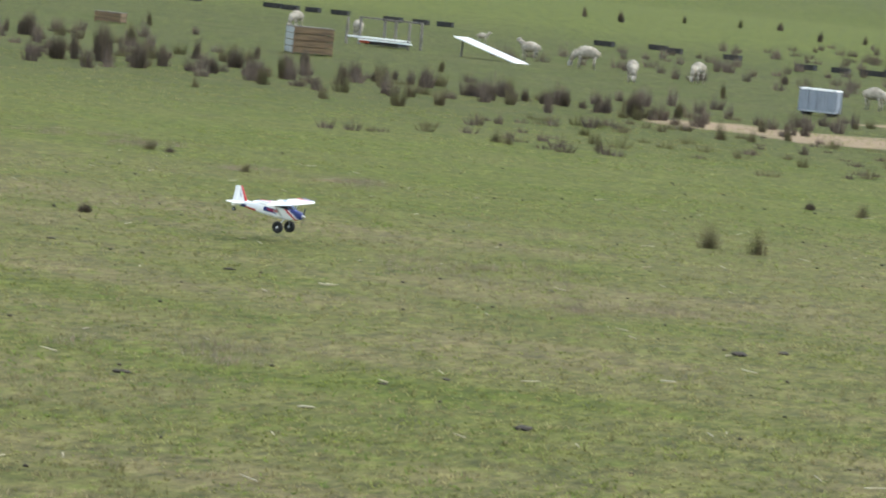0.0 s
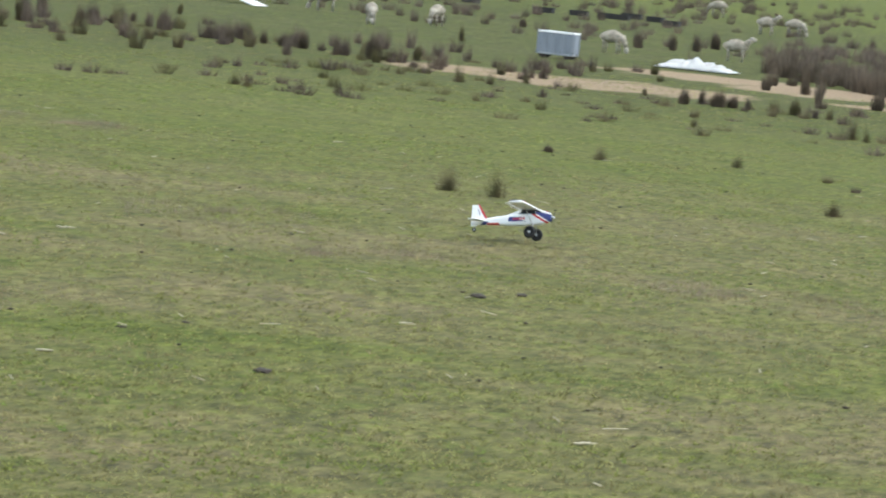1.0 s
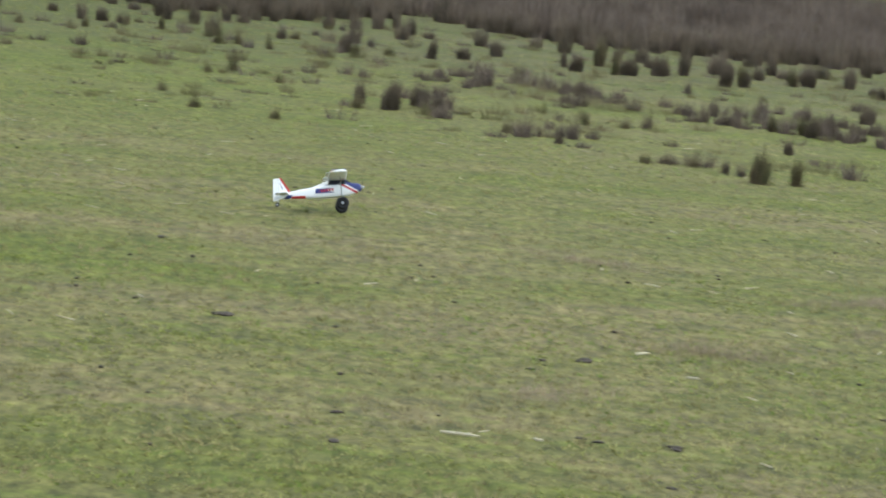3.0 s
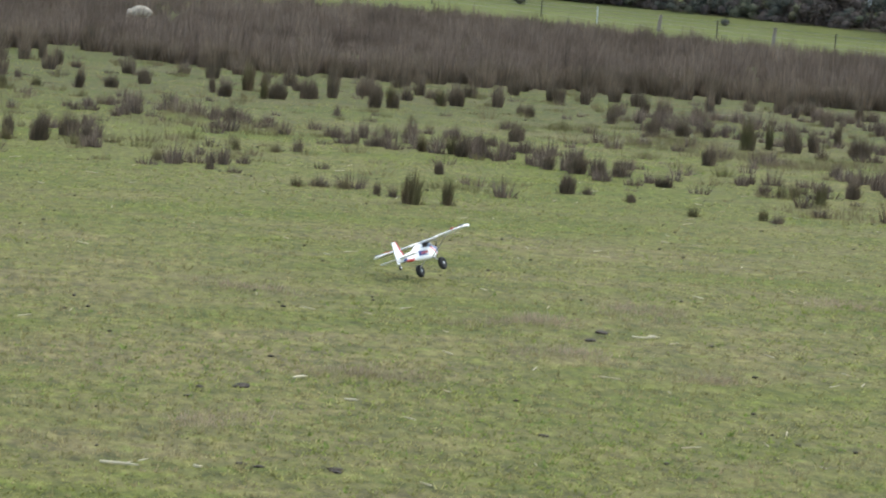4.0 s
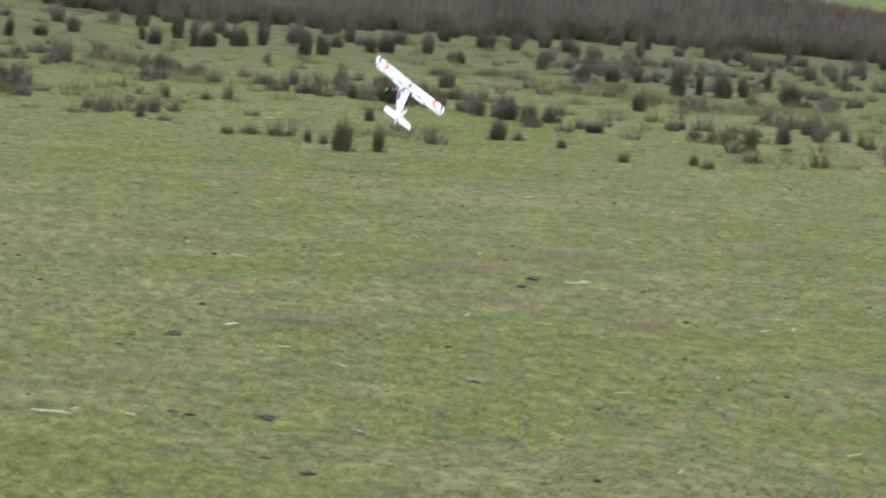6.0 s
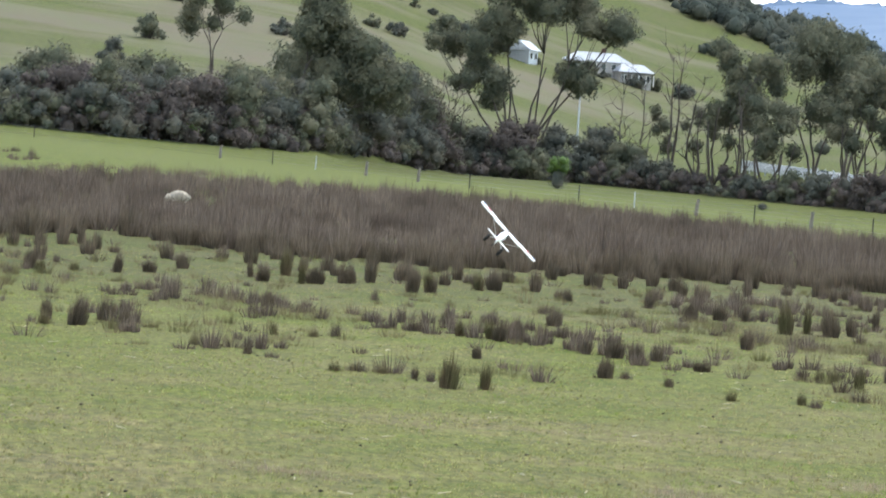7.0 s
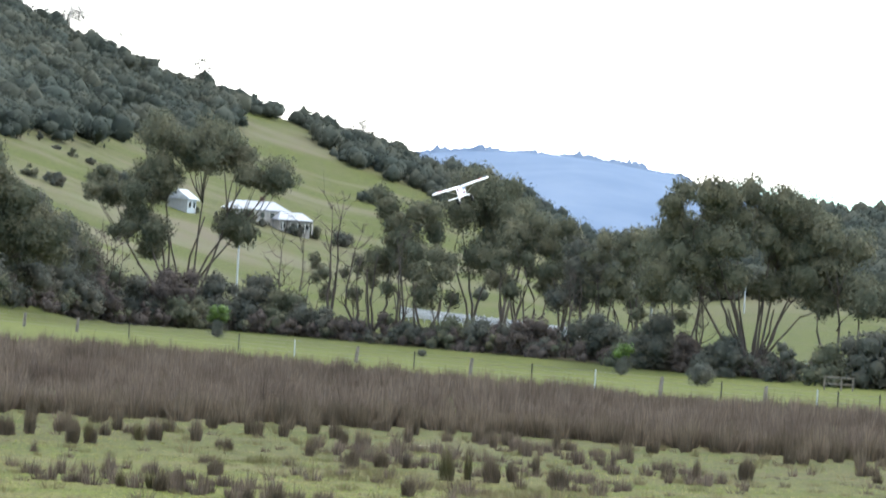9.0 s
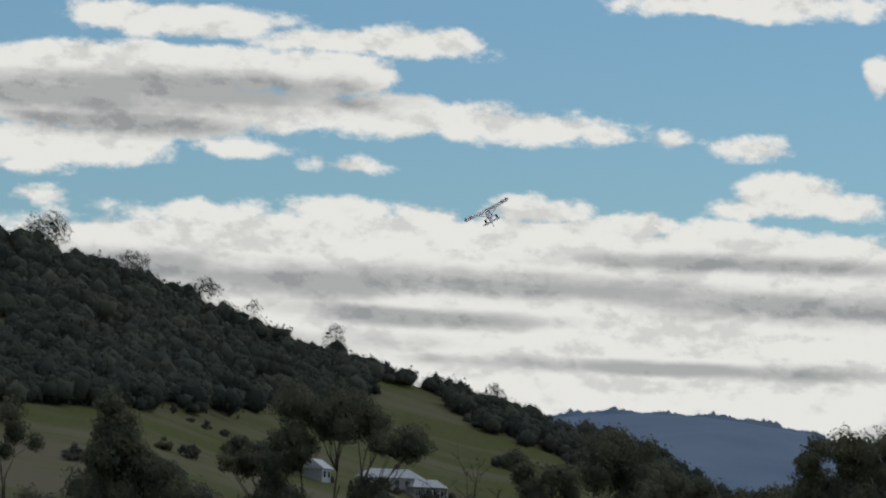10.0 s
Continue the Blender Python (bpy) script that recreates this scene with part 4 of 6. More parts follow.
        wheel.parent = root
        wheel.location = (0, s * 0.155, 0.078)
        bm = bmesh.new()
        rings = []
        for k in range(24):
            a = 2 * math.pi * k / 24
            rings.append([((0.055 + 0.023 * math.cos(b)) * math.cos(a), 0.027 * math.sin(b), (0.055 + 0.023 * math.cos(b)) * math.sin(a)) for b in (2 * math.pi * j / 10 for j in range(10))])
        vs = [[bm.verts.new(p) for p in r] for r in rings]
        for i in range(24):
            for j in range(10):
                bm.faces.new((vs[i][j], vs[i][(j + 1) % 10], vs[(i + 1) % 24][(j + 1) % 10], vs[(i + 1) % 24][j]))
        part("tyre", bm, TYRE, wheel, "fat black foam tyre", True)
        bm = bmesh.new()
        bmesh.ops.create_cone(bm, cap_ends=True, segments=20, radius1=0.036, radius2=0.036, depth=0.036, matrix=Matrix.Rotation(math.pi / 2, 4, "X"))
        part("rim", bm, TYRE, wheel)
        bm = bmesh.new()
        bmesh.ops.create_cone(bm, cap_ends=True, segments=16, radius1=0.020, radius2=0.016, depth=0.050, matrix=Matrix.Rotation(math.pi / 2, 4, "X"))
        part("hub", bm, HUB, wheel, "pale grey hub")
    # tail
    part("fin", surface([(-0.60, 0.255), (-0.715, 0.435), (-0.745, 0.437), (-0.745, 0.24)], 0.014, "y"), FOAM, root)
    part("fin_stripe", surface([(-0.590, 0.252), (-0.708, 0.441), (-0.729, 0.441), (-0.622, 0.252)], 0.020, "y"), RED, root, "red stripe along the fin's leading edge")
    part("fin_bar", surface([(-0.688, 0.30), (-0.722, 0.39), (-0.727, 0.39), (-0.700, 0.30)], 0.018, "y"), BLUE, root)
    part("rudder", surface([(-0.748, 0.437), (-0.80, 0.432), (-0.815, 0.165), (-0.748, 0.175)], 0.011, "y"), FOAM, root, "white rudder")
    for s in (1, -1):
        part("stabiliser", surface([(-0.62, s * 0.015), (-0.66, s * 0.225), (-0.70, s * 0.24), (-0.735, s * 0.24), (-0.735, s * 0.015)], 0.012), FOAM, root).location = (0, 0, 0.236)
        part("elevator", surface([(-0.738, s * 0.02), (-0.738, s * 0.245), (-0.785, s * 0.235), (-0.79, s * 0.03)], 0.009), FOAM, root).location = (0, 0, 0.236)
    bm = bmesh.new()
    tube(bm, [(-0.745, 0, 0.185), (-0.77, 0, 0.125)], [0.005, 0.004], 6)
    part("tail_gear_leg", bm, ALLOY, root)
    bm = bmesh.new()
    bmesh.ops.create_cone(bm, cap_ends=True, segments=18, radius1=0.026, radius2=0.026, depth=0.018, matrix=Matrix.Translation((-0.77, 0, 0.125)) @ Matrix.Rotation(math.pi / 2, 4, "X"))
    tw = part("tail_wheel", bm, TYRE, root, "small black tail wheel")
    bm = bmesh.new()
    bmesh.ops.create_cone(bm, cap_ends=True, segments=12, radius1=0.012, radius2=0.012, depth=0.022, matrix=Matrix.Translation((-0.77, 0, 0.125)) @ Matrix.Rotation(math.pi / 2, 4, "X"))
    part("tail_hub", bm, HUB, tw)
    # propeller, modelled about its shaft
    bm = bmesh.new()
    bmesh.ops.create_cone(bm, cap_ends=True, segments=16, radius1=0.026, radius2=0.006, depth=0.045, matrix=Matrix.Rotation(math.pi / 2, 4, "Y"))
    spin = part("propeller", bm, HUB, root, "pale grey spinner with two dark blades", True)
    spin.location = (0.258, 0, 0.275)
    for s in (1, -1):
        bm = bmesh.new()
        loft(bm, [[(-0.007 - 0.002 * s, -c, s * r), (-0.003 + 0.002 * s, c, s * r), (-0.001 + 0.002 * s, c, s * r), (-0.005 - 0.002 * s, -c, s * r)]
                  for r, c in ((0.0, 0.005), (0.06, 0.010), (0.095, 0.008), (0.115, 0.003))])
        part("propeller_blade", bm, SMOKED, spin)
    return root


AEROPLANE = build_plane()
PROPELLER = [c for c in AEROPLANE.children if c.name == "propeller"][0]

# ---- trees and bushes ----
def lumpy_core():
    bm = bmesh.new()
    bmesh.ops.create_icosphere(bm, subdivisions=1, radius=1.0)
    bm.verts.ensure_lookup_table()
    v, f = np.array([q.co[:] for q in bm.verts]), np.array([[q.index for q in t.verts] for t in bm.faces])
    bm.free()
    return v, f


CORE_V, CORE_F = lumpy_core()


def lump(d, c):
    """How far a clump at c swells in the directions d."""
    return (1 + 0.20 * np.sin(3.1 * d[:, 0] + 5 * c[0]) * np.sin(2.7 * d[:, 1] + 3 * c[1]) + 0.14 * np.sin(6 * d[:, 2] + c[2])
            + 0.10 * np.sin(9 * d[:, 0] + 7 * d[:, 2] + c[1]))


def leaf_cloud(rng, centres, radii, per, size, flat=0.62, core=0.80):
    """Uneven clumps of small leaf triangles that mostly face outwards, over a lumpy inner mass."""
    v, f, o = [], [], 0
    for c, r in zip(centres, radii):
        c = np.asarray(c, float)
        n = max(12, int(per * r * r))
        d = rng.normal(0, 1, (n, 3))
        d /= np.linalg.norm(d, axis=1)[:, None]
        q = r * (0.74 + 0.38 * rng.uniform(0, 1, n) ** 1.2) * lump(d, c)
        p = c + d * q[:, None] * [1, 1, flat]
        face = d * [1, 1, 1 / flat] + rng.normal(0, 0.45, (n, 3)) + [0, 0, 0.10]
        face /= np.linalg.norm(face, axis=1)[:, None]
        a = np.cross(face, rng.normal(0, 1, (n, 3)))
        a /= np.linalg.norm(a, axis=1)[:, None] + 1e-9
        b = np.cross(face, a)
        s = size * rng.uniform(0.6, 1.4, n)[:, None]
        v.append(np.stack([p - a * s * 0.6, p + a * s * 0.6 - b * s * 0.25, p + b * s * 0.7], 1).reshape(-1, 3))
        f.append(np.arange(o, o + 3 * n).reshape(-1, 3))
        o += 3 * n
        if core:
            k = core * r * lump(CORE_V, c) * (1 + rng.normal(0, 0.06, len(CORE_V)))
            v.append(c + CORE_V * k[:, None] * [1, 1, flat])
            f.append(CORE_F + o)
            o += len(CORE_V)
    return np.concatenate(v), np.concatenate(f)


def leaves(name, v, f, mat, parent=None, label=""):
    me = bpy.data.meshes.new(name)
    me.from_pydata(v.tolist(), [], f.tolist())
    me.materials.append(mat)
    me.polygons.foreach_set("use_smooth", [True] * len(me.polygons))
    ob = new(name, me)
    if parent is not None:
        ob.parent = parent
    if label:
        ob["label"] = label
    return ob


def bent(rng, a, b, n=5, bow=0.08):
    a, b = np.asarray(a, float), np.asarray(b, float)
    L = np.linalg.norm(b - a)
    k = rng.normal(0, 1, 3) * bow * L
    return [tuple(a + (b - a) * s + k * math.sin(math.pi * s) + rng.normal(0, 0.012, 3) * L * (0 < s < 1)) for s in np.linspace(0, 1, n)]


def gum_tree(x, y, h, w, seed, label, mat=None, stems=4, dense=1.0, low=0.42, clumps=(), airy=False):
    rng = np.random.default_rng(seed)
    root = empty("gum_tree", Matrix.Translation((x, y, float(gz(x, y)))), label, "tree", "gum trees")
    r0 = 0.013 * h + 0.05
    bm = bmesh.new()
    hubs = []
    fork = 0.06 * h
    for i in range(stems):
        a = 2 * math.pi * (i + rng.uniform(-0.3, 0.3)) / stems
        q = w * 0.5 * rng.uniform(0.25, 0.62)
        hub = np.array([q * math.cos(a), q * math.sin(a), h * rng.uniform(0.42, 0.62)])
        pts = bent(rng, (0.3 * r0 * math.cos(a), 0.3 * r0 * math.sin(a), -0.2), (0.12 * q * math.cos(a), 0.12 * q * math.sin(a), fork), 3, 0.02)
        pts += bent(rng, pts[-1], hub, 6, 0.06)[1:]
        rad = [r0 * (1.15 if stems == 1 else 0.75) * (1 - 0.62 * k / (len(pts) - 1)) for k in range(len(pts))]
        tube(bm, pts, rad, 7)
        hubs.append(hub)
    centres, radii = [], []
    if clumps:
        hubs = [np.array([0.66 * cx, rng.uniform(-0.12, 0.12) * w, 0.66 * cz]) for cx, cz, _ in clumps[::2]]
        bm.free()
        bm = bmesh.new()
        for hub in hubs:
            pts = bent(rng, (0.02 * hub[0], 0.02 * hub[1], -0.2), (0.16 * hub[0], 0.16 * hub[1], fork), 3, 0.02)
            pts += bent(rng, pts[-1], hub, 6, 0.05)[1:]
            tube(bm, pts, [r0 * 0.6 * (1 - 0.6 * k / (len(pts) - 1)) for k in range(len(pts))], 7)
        for cx, cz, cr in clumps:
            for _ in range(2):
                c = np.array([cx + rng.normal(0, 0.3) * cr, rng.uniform(-0.26, 0.26) * w, cz + rng.normal(0, 0.22) * cr])
                r = cr * rng.uniform(1.1, 1.55)
                centres.append(c)
                radii.append(r)
                hub = hubs[int(np.argmin([np.linalg.norm((c - o) * [1, 0.3, 0.5]) for o in hubs]))]
                tube(bm, bent(rng, hub, c - [0, 0, 0.3 * r], 5, 0.08), [r0 * 0.28, r0 * 0.22, r0 * 0.16, r0 * 0.1, r0 * 0.05], 5)
    count = 0 if clumps else int((9 + 0.32 * w) * dense)
    for i in range(count * 14):
        if len(centres) >= count:
            break
        a = rng.uniform(0, 2 * math.pi)
        rr = math.sqrt(rng.uniform(0.0, 1))
        if len(centres) < count * 0.4:
            rr *= 0.85
        top = 0.95 - 0.32 * rr ** 2
        z = h * max(low, top - (0.0 if len(centres) < count * 0.4 else (1 - low) * 0.85 * rng.uniform(0, 1) ** 1.3))
        c = np.array([0.48 * w * rr * math.cos(a), 0.30 * w * rr * math.sin(a), z])
        r = max(w, 0.42 * h) * rng.uniform(0.13, 0.23)
        if any(np.linalg.norm((c - o) * [1, 1, 1.5]) < 0.60 * (r + q) for o, q in zip(centres, radii)):
            continue
        centres.append(c)
        radii.append(r)
        hub = hubs[int(np.argmin([np.linalg.norm((c - g) * [1, 1, 0.5]) for g in hubs]))]
        tube(bm, bent(rng, hub if c[2] > hub[2] else hub * 0.6, c - [0, 0, 0.3 * r], 5, 0.09), [r0 * 0.28, r0 * 0.22, r0 * 0.16, r0 * 0.1, r0 * 0.05], 5)
    part("trunk", bm, BARK, root, "pale forked trunk and limbs", True)
    v, f = leaf_cloud(rng, centres, radii, 26 if airy else 200, 0.42 if airy else 0.30, 0.98, 0 if airy else 0.74)
    leaves("crown", v, f, mat or LEAF, root, "clumped grey-green foliage paled for haze")
    return root


def bare_tree(x, y, h, w, seed):
    rng = np.random.default_rng(seed)
    root = empty("bare_tree", Matrix.Translation((x, y, float(gz(x, y)))), "leafless grey tree with thin upright branches", "tree", "bare trees")
    bm = bmesh.new()
    hubs = []
    for i in range(2):
        a = rng.uniform(0, 6.28)
        tip = (w * 0.22 * math.cos(a), w * 0.22 * math.sin(a), h * rng.uniform(0.8, 1.0))
        pts = bent(rng, (0, 0, -0.2), tip, 7, 0.04)
        tube(bm, pts, [0.014 * h * (1 - 0.85 * k / 6) for k in range(7)], 6)
        hubs.append(pts)
    part("trunk", bm, BARK, root, "slender grey trunk", True)
    bm = bmesh.new()
    for i in range(26):
        p = np.array(hubs[i % 2][2 + i % 5])
        a = rng.uniform(0, 6.28)
        L = w * rng.uniform(0.2, 0.5)
        tip = p + [L * math.cos(a), L * math.sin(a), L * rng.uniform(0.5, 1.5)]
        mid = bent(rng, p, tip, 4, 0.1)
        tube(bm, mid, [0.06, 0.05, 0.035, 0.015], 4)
        for _ in range(3):
            t2 = np.array(mid[2]) + rng.normal(0, 0.35, 3) * L + [0, 0, 0.25 * L]
            tube(bm, [mid[2], tuple(t2)], [0.03, 0.012], 4)
    part("bare_crown", bm, TWIG, root, "thin bare branches")
    return root


def bush(x, y, h, w, seed, mat, name="bush", label="dense dark evergreen bush along the river bank"):
    rng = np.random.default_rng(seed)
    root = empty(name, Matrix.Translation((x, y, float(gz(x, y)))), label, "bush", "river bank bushes")
    bm = bmesh.new()
    centres, radii = [], []
    for i in range(22):
        a, q = rng.uniform(0, 6.28), rng.uniform(0, 0.46) * w
        c = np.array([q * math.cos(a), q * math.sin(a), h * rng.uniform(0.12, 0.95) * (1 - 0.5 * (2.1 * q / w) ** 2)])
        centres.append(c)
        radii.append(min(0.21 * w, 0.30 * h) * rng.uniform(0.55, 1.1))
        tube(bm, bent(rng, (0.1 * c[0], 0.1 * c[1], -0.1), c, 4, 0.08), [0.09, 0.07, 0.05, 0.02], 5)
    part("woody_base", bm, BARK, root)
    v, f = leaf_cloud(rng, centres, radii, 100, 0.32, 0.9, 0.72)
    leaves("foliage", v, f, mat, root)
    return root


EDGE_AZ = [1.67, 3.30, 4.94, 5.35, 6.98, 8.62, 11.90, 15.18, 18.18]
EDGE_D = [450, 454, 464, 494, 533, 536, 503, 469, 449]
BANK = material("bank_earth", (0.105, 0.088, 0.062), 0.95, (0.070, 0.068, 0.038), 0.5, 6.0, (0.4, 0.6), 0.6, 3.0, spec=0.05)
strip("river_bank", [((np.interp(a, EDGE_AZ, EDGE_D) + 15) * math.sin(radians(a)), (np.interp(a, EDGE_AZ, EDGE_D) + 15) * math.cos(radians(a))) for a in np.linspace(8.6, 20.5, 22)],
      [16.0] * 22, 0.14, BANK, "bare brown earth and leaf litter under the trees", "river bank")
GUMS = [(78.4, 559.5, 28.7, 23.4), (40.8, 491, 21.3, 13.4), (98.6, 520.6, 20.8, 7.6), (104.9, 516.9, 19.5, 9.8), (112.7, 523.7, 24, 13), (117.4, 508.5, 18.2, 8.2), (130.6, 448.6, 23.1, 25.4), (126.8, 467.8, 19.2, 13.2), (139.1, 442.7, 19.4, 12.6), (120.6, 495.4, 14.8, 8.7), (128.3, 502, 14.4, 8.1), (52.8, 525.6, 14.1, 11.3), (152.6, 683.2, 30.4, 9), (37.7, 638.9, 15.6, 10.1), (116.2, 510.7, 17.7, 8.2), (21.4, 480, 8.7, 10.3), (33.7, 479.3, 9.1, 8.9), (14.7, 480.2, 6.5, 8.9), (49.7, 527.4, 11.3, 9.1), (105, 506.2, 13, 8.1), (125, 471.7, 12.5, 7), (54.9, 533.8, 10.8, 13), (44.8, 505.9, 15.6, 11.6), (102.2, 518.8, 14.2, 5.3), (120.1, 503.5, 18, 7.4), (123.5, 494.1, 17.1, 6.5), (113.3, 505, 16.1, 6.7), (93.9, 540.5, 11.3, 4.7), (9.2, 480.1, 7.9, 10.3), (97.9, 528.2, 12.4, 5.4), (128.4, 494.5, 17.8, 8)]
# leaf clumps of the three broadest gums: across, up, radius
CLUMPS = {0: [(-4.83, 26.9, 2.1), (-2.34, 26.03, 1.78), (-5.71, 22.3, 1.61), (-3.84, 21.07, 1.61), (-4.28, 19.18, 1.21), (0.08, 25.97, 1.61), (2.83, 26.97, 1.94), (5.29, 26.51, 2.1), (7.82, 24.92, 1.78), (7.61, 22.31, 1.37), (3.85, 24.06, 1.78), (0.77, 24.24, 1.61), (11.68, 21.8, 1.94), (13.12, 22.07, 1.29), (9.5, 21.8, 0.97), (-6.83, 15.45, 1.78), (-5.46, 13.12, 1.78), (-8.86, 13.44, 1.13), (-10.37, 13.09, 0.81), (-4.75, 11.15, 1.29), (5.71, 14.9, 1.61), (7.42, 13.57, 1.37), (-8.66, 18.53, 1.61), (-11.48, 18.65, 1.78), (-13.91, 18.8, 1.13)],
          1: [(0.99, 20.1, 1.55), (2.33, 18.94, 0.99), (1.09, 16.74, 1.97), (3.61, 15.53, 1.41), (0.96, 13.57, 2.11), (4.14, 13.11, 1.83), (5.98, 11.84, 1.41), (6.83, 9.58, 2.11), (4.03, 9.59, 2.11), (9.3, 9.27, 1.83), (1.63, 9.07, 2.11), (10.77, 8.19, 1.55), (8.06, 7.08, 1.97), (5.32, 6.18, 1.97), (2.23, 5.6, 1.83), (11.29, 5.91, 1.27)],
          6: [(-11.5, 19.46, 1.2), (-10.19, 19.75, 1.07), (-7.97, 21.37, 1.47), (-5.97, 21.17, 1.47), (-3.95, 20.99, 1.2), (-1.6, 20.61, 1.6), (0.73, 20.51, 1.6), (2.73, 20.24, 1.34), (4.77, 19.58, 1.6), (6.82, 18.73, 1.6), (8.23, 17.49, 1.47), (4.54, 18.11, 1.47), (2.23, 18.07, 1.2), (-5.16, 19.23, 1.34), (-2.82, 19.06, 1.34), (-8.99, 16.96, 1.47), (-6.94, 16.11, 1.47), (-8.87, 15.31, 1.07), (-0.29, 16.24, 1.34), (1.76, 15.38, 0.93), (-4.85, 14.91, 1.34), (-10.08, 13.55, 1.6), (-7.36, 12.74, 1.74), (-11.28, 11.79, 1.47), (-3.98, 11.98, 1.47), (3.17, 14.15, 1.6), (6.52, 13.72, 1.74), (9.15, 13.9, 1.6), (4.63, 12.25, 1.47), (1.43, 10.69, 1.34), (8.68, 11.2, 1.74), (-10.46, 9.52, 1.47)]}
for _i, (_x, _y, _h, _w) in enumerate(GUMS):
    gum_tree(_x, _y, _h, _w, 100 + _i, ("broad many-stemmed gum tree with rounded leaf clumps" if _w > 15 else "tall slim gum tree with a small flat crown"),
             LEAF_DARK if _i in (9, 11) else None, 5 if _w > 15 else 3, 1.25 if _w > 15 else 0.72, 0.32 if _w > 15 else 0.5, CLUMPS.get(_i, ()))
for _i, (_x, _y, _h, _w) in enumerate([(93.9, 528, 19, 5.4), (89.5, 534.7, 14.9, 7), (95.9, 518.6, 15.3, 4.5), (100.7, 513.5, 15.6, 5.2), (16.2, 480.6, 5.3, 4.8), (65.1, 545.3, 11.8, 4.7), (116.2, 482.6, 11.8, 3.5), (126.2, 455.1, 12.1, 6.1), (66.7, 544.4, 12.5, 3.1)]):
    bare_tree(_x, _y, _h, _w, 300 + _i)
BUSHES = [(10.8, 470, 2.3, 8.7), (17.6, 476, 2.5, 8.8), (23.4, 492.3, 7.5, 12), (26.1, 473.3, 5, 8.1), (33.4, 482, 6.6, 9.7), (36.8, 474.4, 4.6, 8.2), (46.6, 499.9, 5.4, 7.9), (55.9, 529.3, 10.4, 12.2), (61.7, 535.1, 9.4, 10), (69.6, 539.5, 7, 8.5), (54.8, 525.6, 6.4, 12.1), (62.7, 542.4, 8.6, 11.7), (69.4, 544.4, 6.6, 9.4), (74.1, 539.6, 8.5, 9.3), (80.4, 541.7, 8.1, 7.8), (84.2, 536.2, 8.5, 9.3), (87.9, 530.9, 5.5, 8.5), (91.1, 522.3, 4.7, 6.8), (94.1, 516.3, 2.6, 4.5), (100.5, 505.9, 2.7, 4.4)]
BUSHES_EAST = [(101.5, 504.2, 3.2, 7.3), (104.8, 498.6, 4.3, 7.3), (108, 492.8, 3.9, 8.6), (112.1, 485, 4.7, 7.8), (113.4, 482.3, 2.4, 3.5), (118.9, 477.1, 5.7, 7.7), (119.7, 460.4, 4.2, 7.5), (121.4, 456.6, 6.4, 8.1), (123.2, 452.7, 4.6, 5.4), (125.8, 442.1, 4.5, 7.2), (129.4, 432.4, 4.3, 3.9), (132.6, 424.4, 4.1, 5.7), (137, 424.2, 6.3, 8.3), (142.7, 425.7, 8.4, 9.6), (147.3, 424.1, 11.3, 12.8)]
THICKET = []
_r = random.Random(77)
for _i in range(104):
    _az = -0.4 + 21.4 * _i / 103 + _r.uniform(-0.15, 0.15)
    _d = float(np.interp(_az, EDGE_AZ, EDGE_D)) + _r.uniform(4, 22)
    if min(abs(_az - q) for q in (10.7, 13.6, 16.95)) < 0.16:
        continue
    THICKET.append((_d * math.sin(radians(_az)), _d * math.cos(radians(_az)), _r.uniform(2.2, 6.4) * (1.4 if _az < 6 else 0.85 if _az < 9 else 0.55), _r.uniform(7.0, 13.0)))
for _i, (_x, _y, _h, _w) in enumerate(BUSHES + BUSHES_EAST + THICKET):
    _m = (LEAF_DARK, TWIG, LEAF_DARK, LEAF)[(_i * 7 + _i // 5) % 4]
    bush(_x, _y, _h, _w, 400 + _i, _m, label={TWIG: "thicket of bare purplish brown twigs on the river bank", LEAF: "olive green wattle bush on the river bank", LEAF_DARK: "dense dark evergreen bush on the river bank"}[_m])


def build_scrub():
    """Low tangled growth in one uneven band along the bank."""
    rng = np.random.default_rng(51)
    bags = {0: ([], []), 1: ([], []), 2: ([], [])}
    for _ in range(1500):
        az = rng.uniform(-0.4, 21)
        d = float(np.interp(az, EDGE_AZ, EDGE_D)) + rng.uniform(2, 16)
        x, y = d * math.sin(radians(az)), d * math.cos(radians(az))
        tall = 1.0 + 1.1 * noise.noise(Vector((az * 1.7, 0, 4.0))) + 0.6 * noise.noise(Vector((az * 6.0, 1, 4.0)))
        tall *= float(np.interp(az, [3, 6, 9, 14], [3.6, 2.9, 2.2, 1.9]))
        if tall < 0.5 or min(abs(az - q) for q in (10.7, 13.6, 14.0, 16.95)) < 0.14:
            continue
        r = rng.uniform(0.5, 1.15)
        cs, rs = bags[int(2.99 * (0.5 + 0.5 * noise.noise(Vector((az * 2.6, 5, d * 0.05)))) + rng.normal(0, 0.3)) % 3]
        cs.append((x, y, float(gz(x, y)) + rng.uniform(0.1, 1.0) ** 1.2 * tall))
        rs.append(r)
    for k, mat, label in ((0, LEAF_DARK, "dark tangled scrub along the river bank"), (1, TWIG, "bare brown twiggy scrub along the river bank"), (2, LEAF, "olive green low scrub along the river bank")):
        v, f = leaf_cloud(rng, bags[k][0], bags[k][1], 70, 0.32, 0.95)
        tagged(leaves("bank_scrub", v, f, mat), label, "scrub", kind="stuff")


build_scrub()


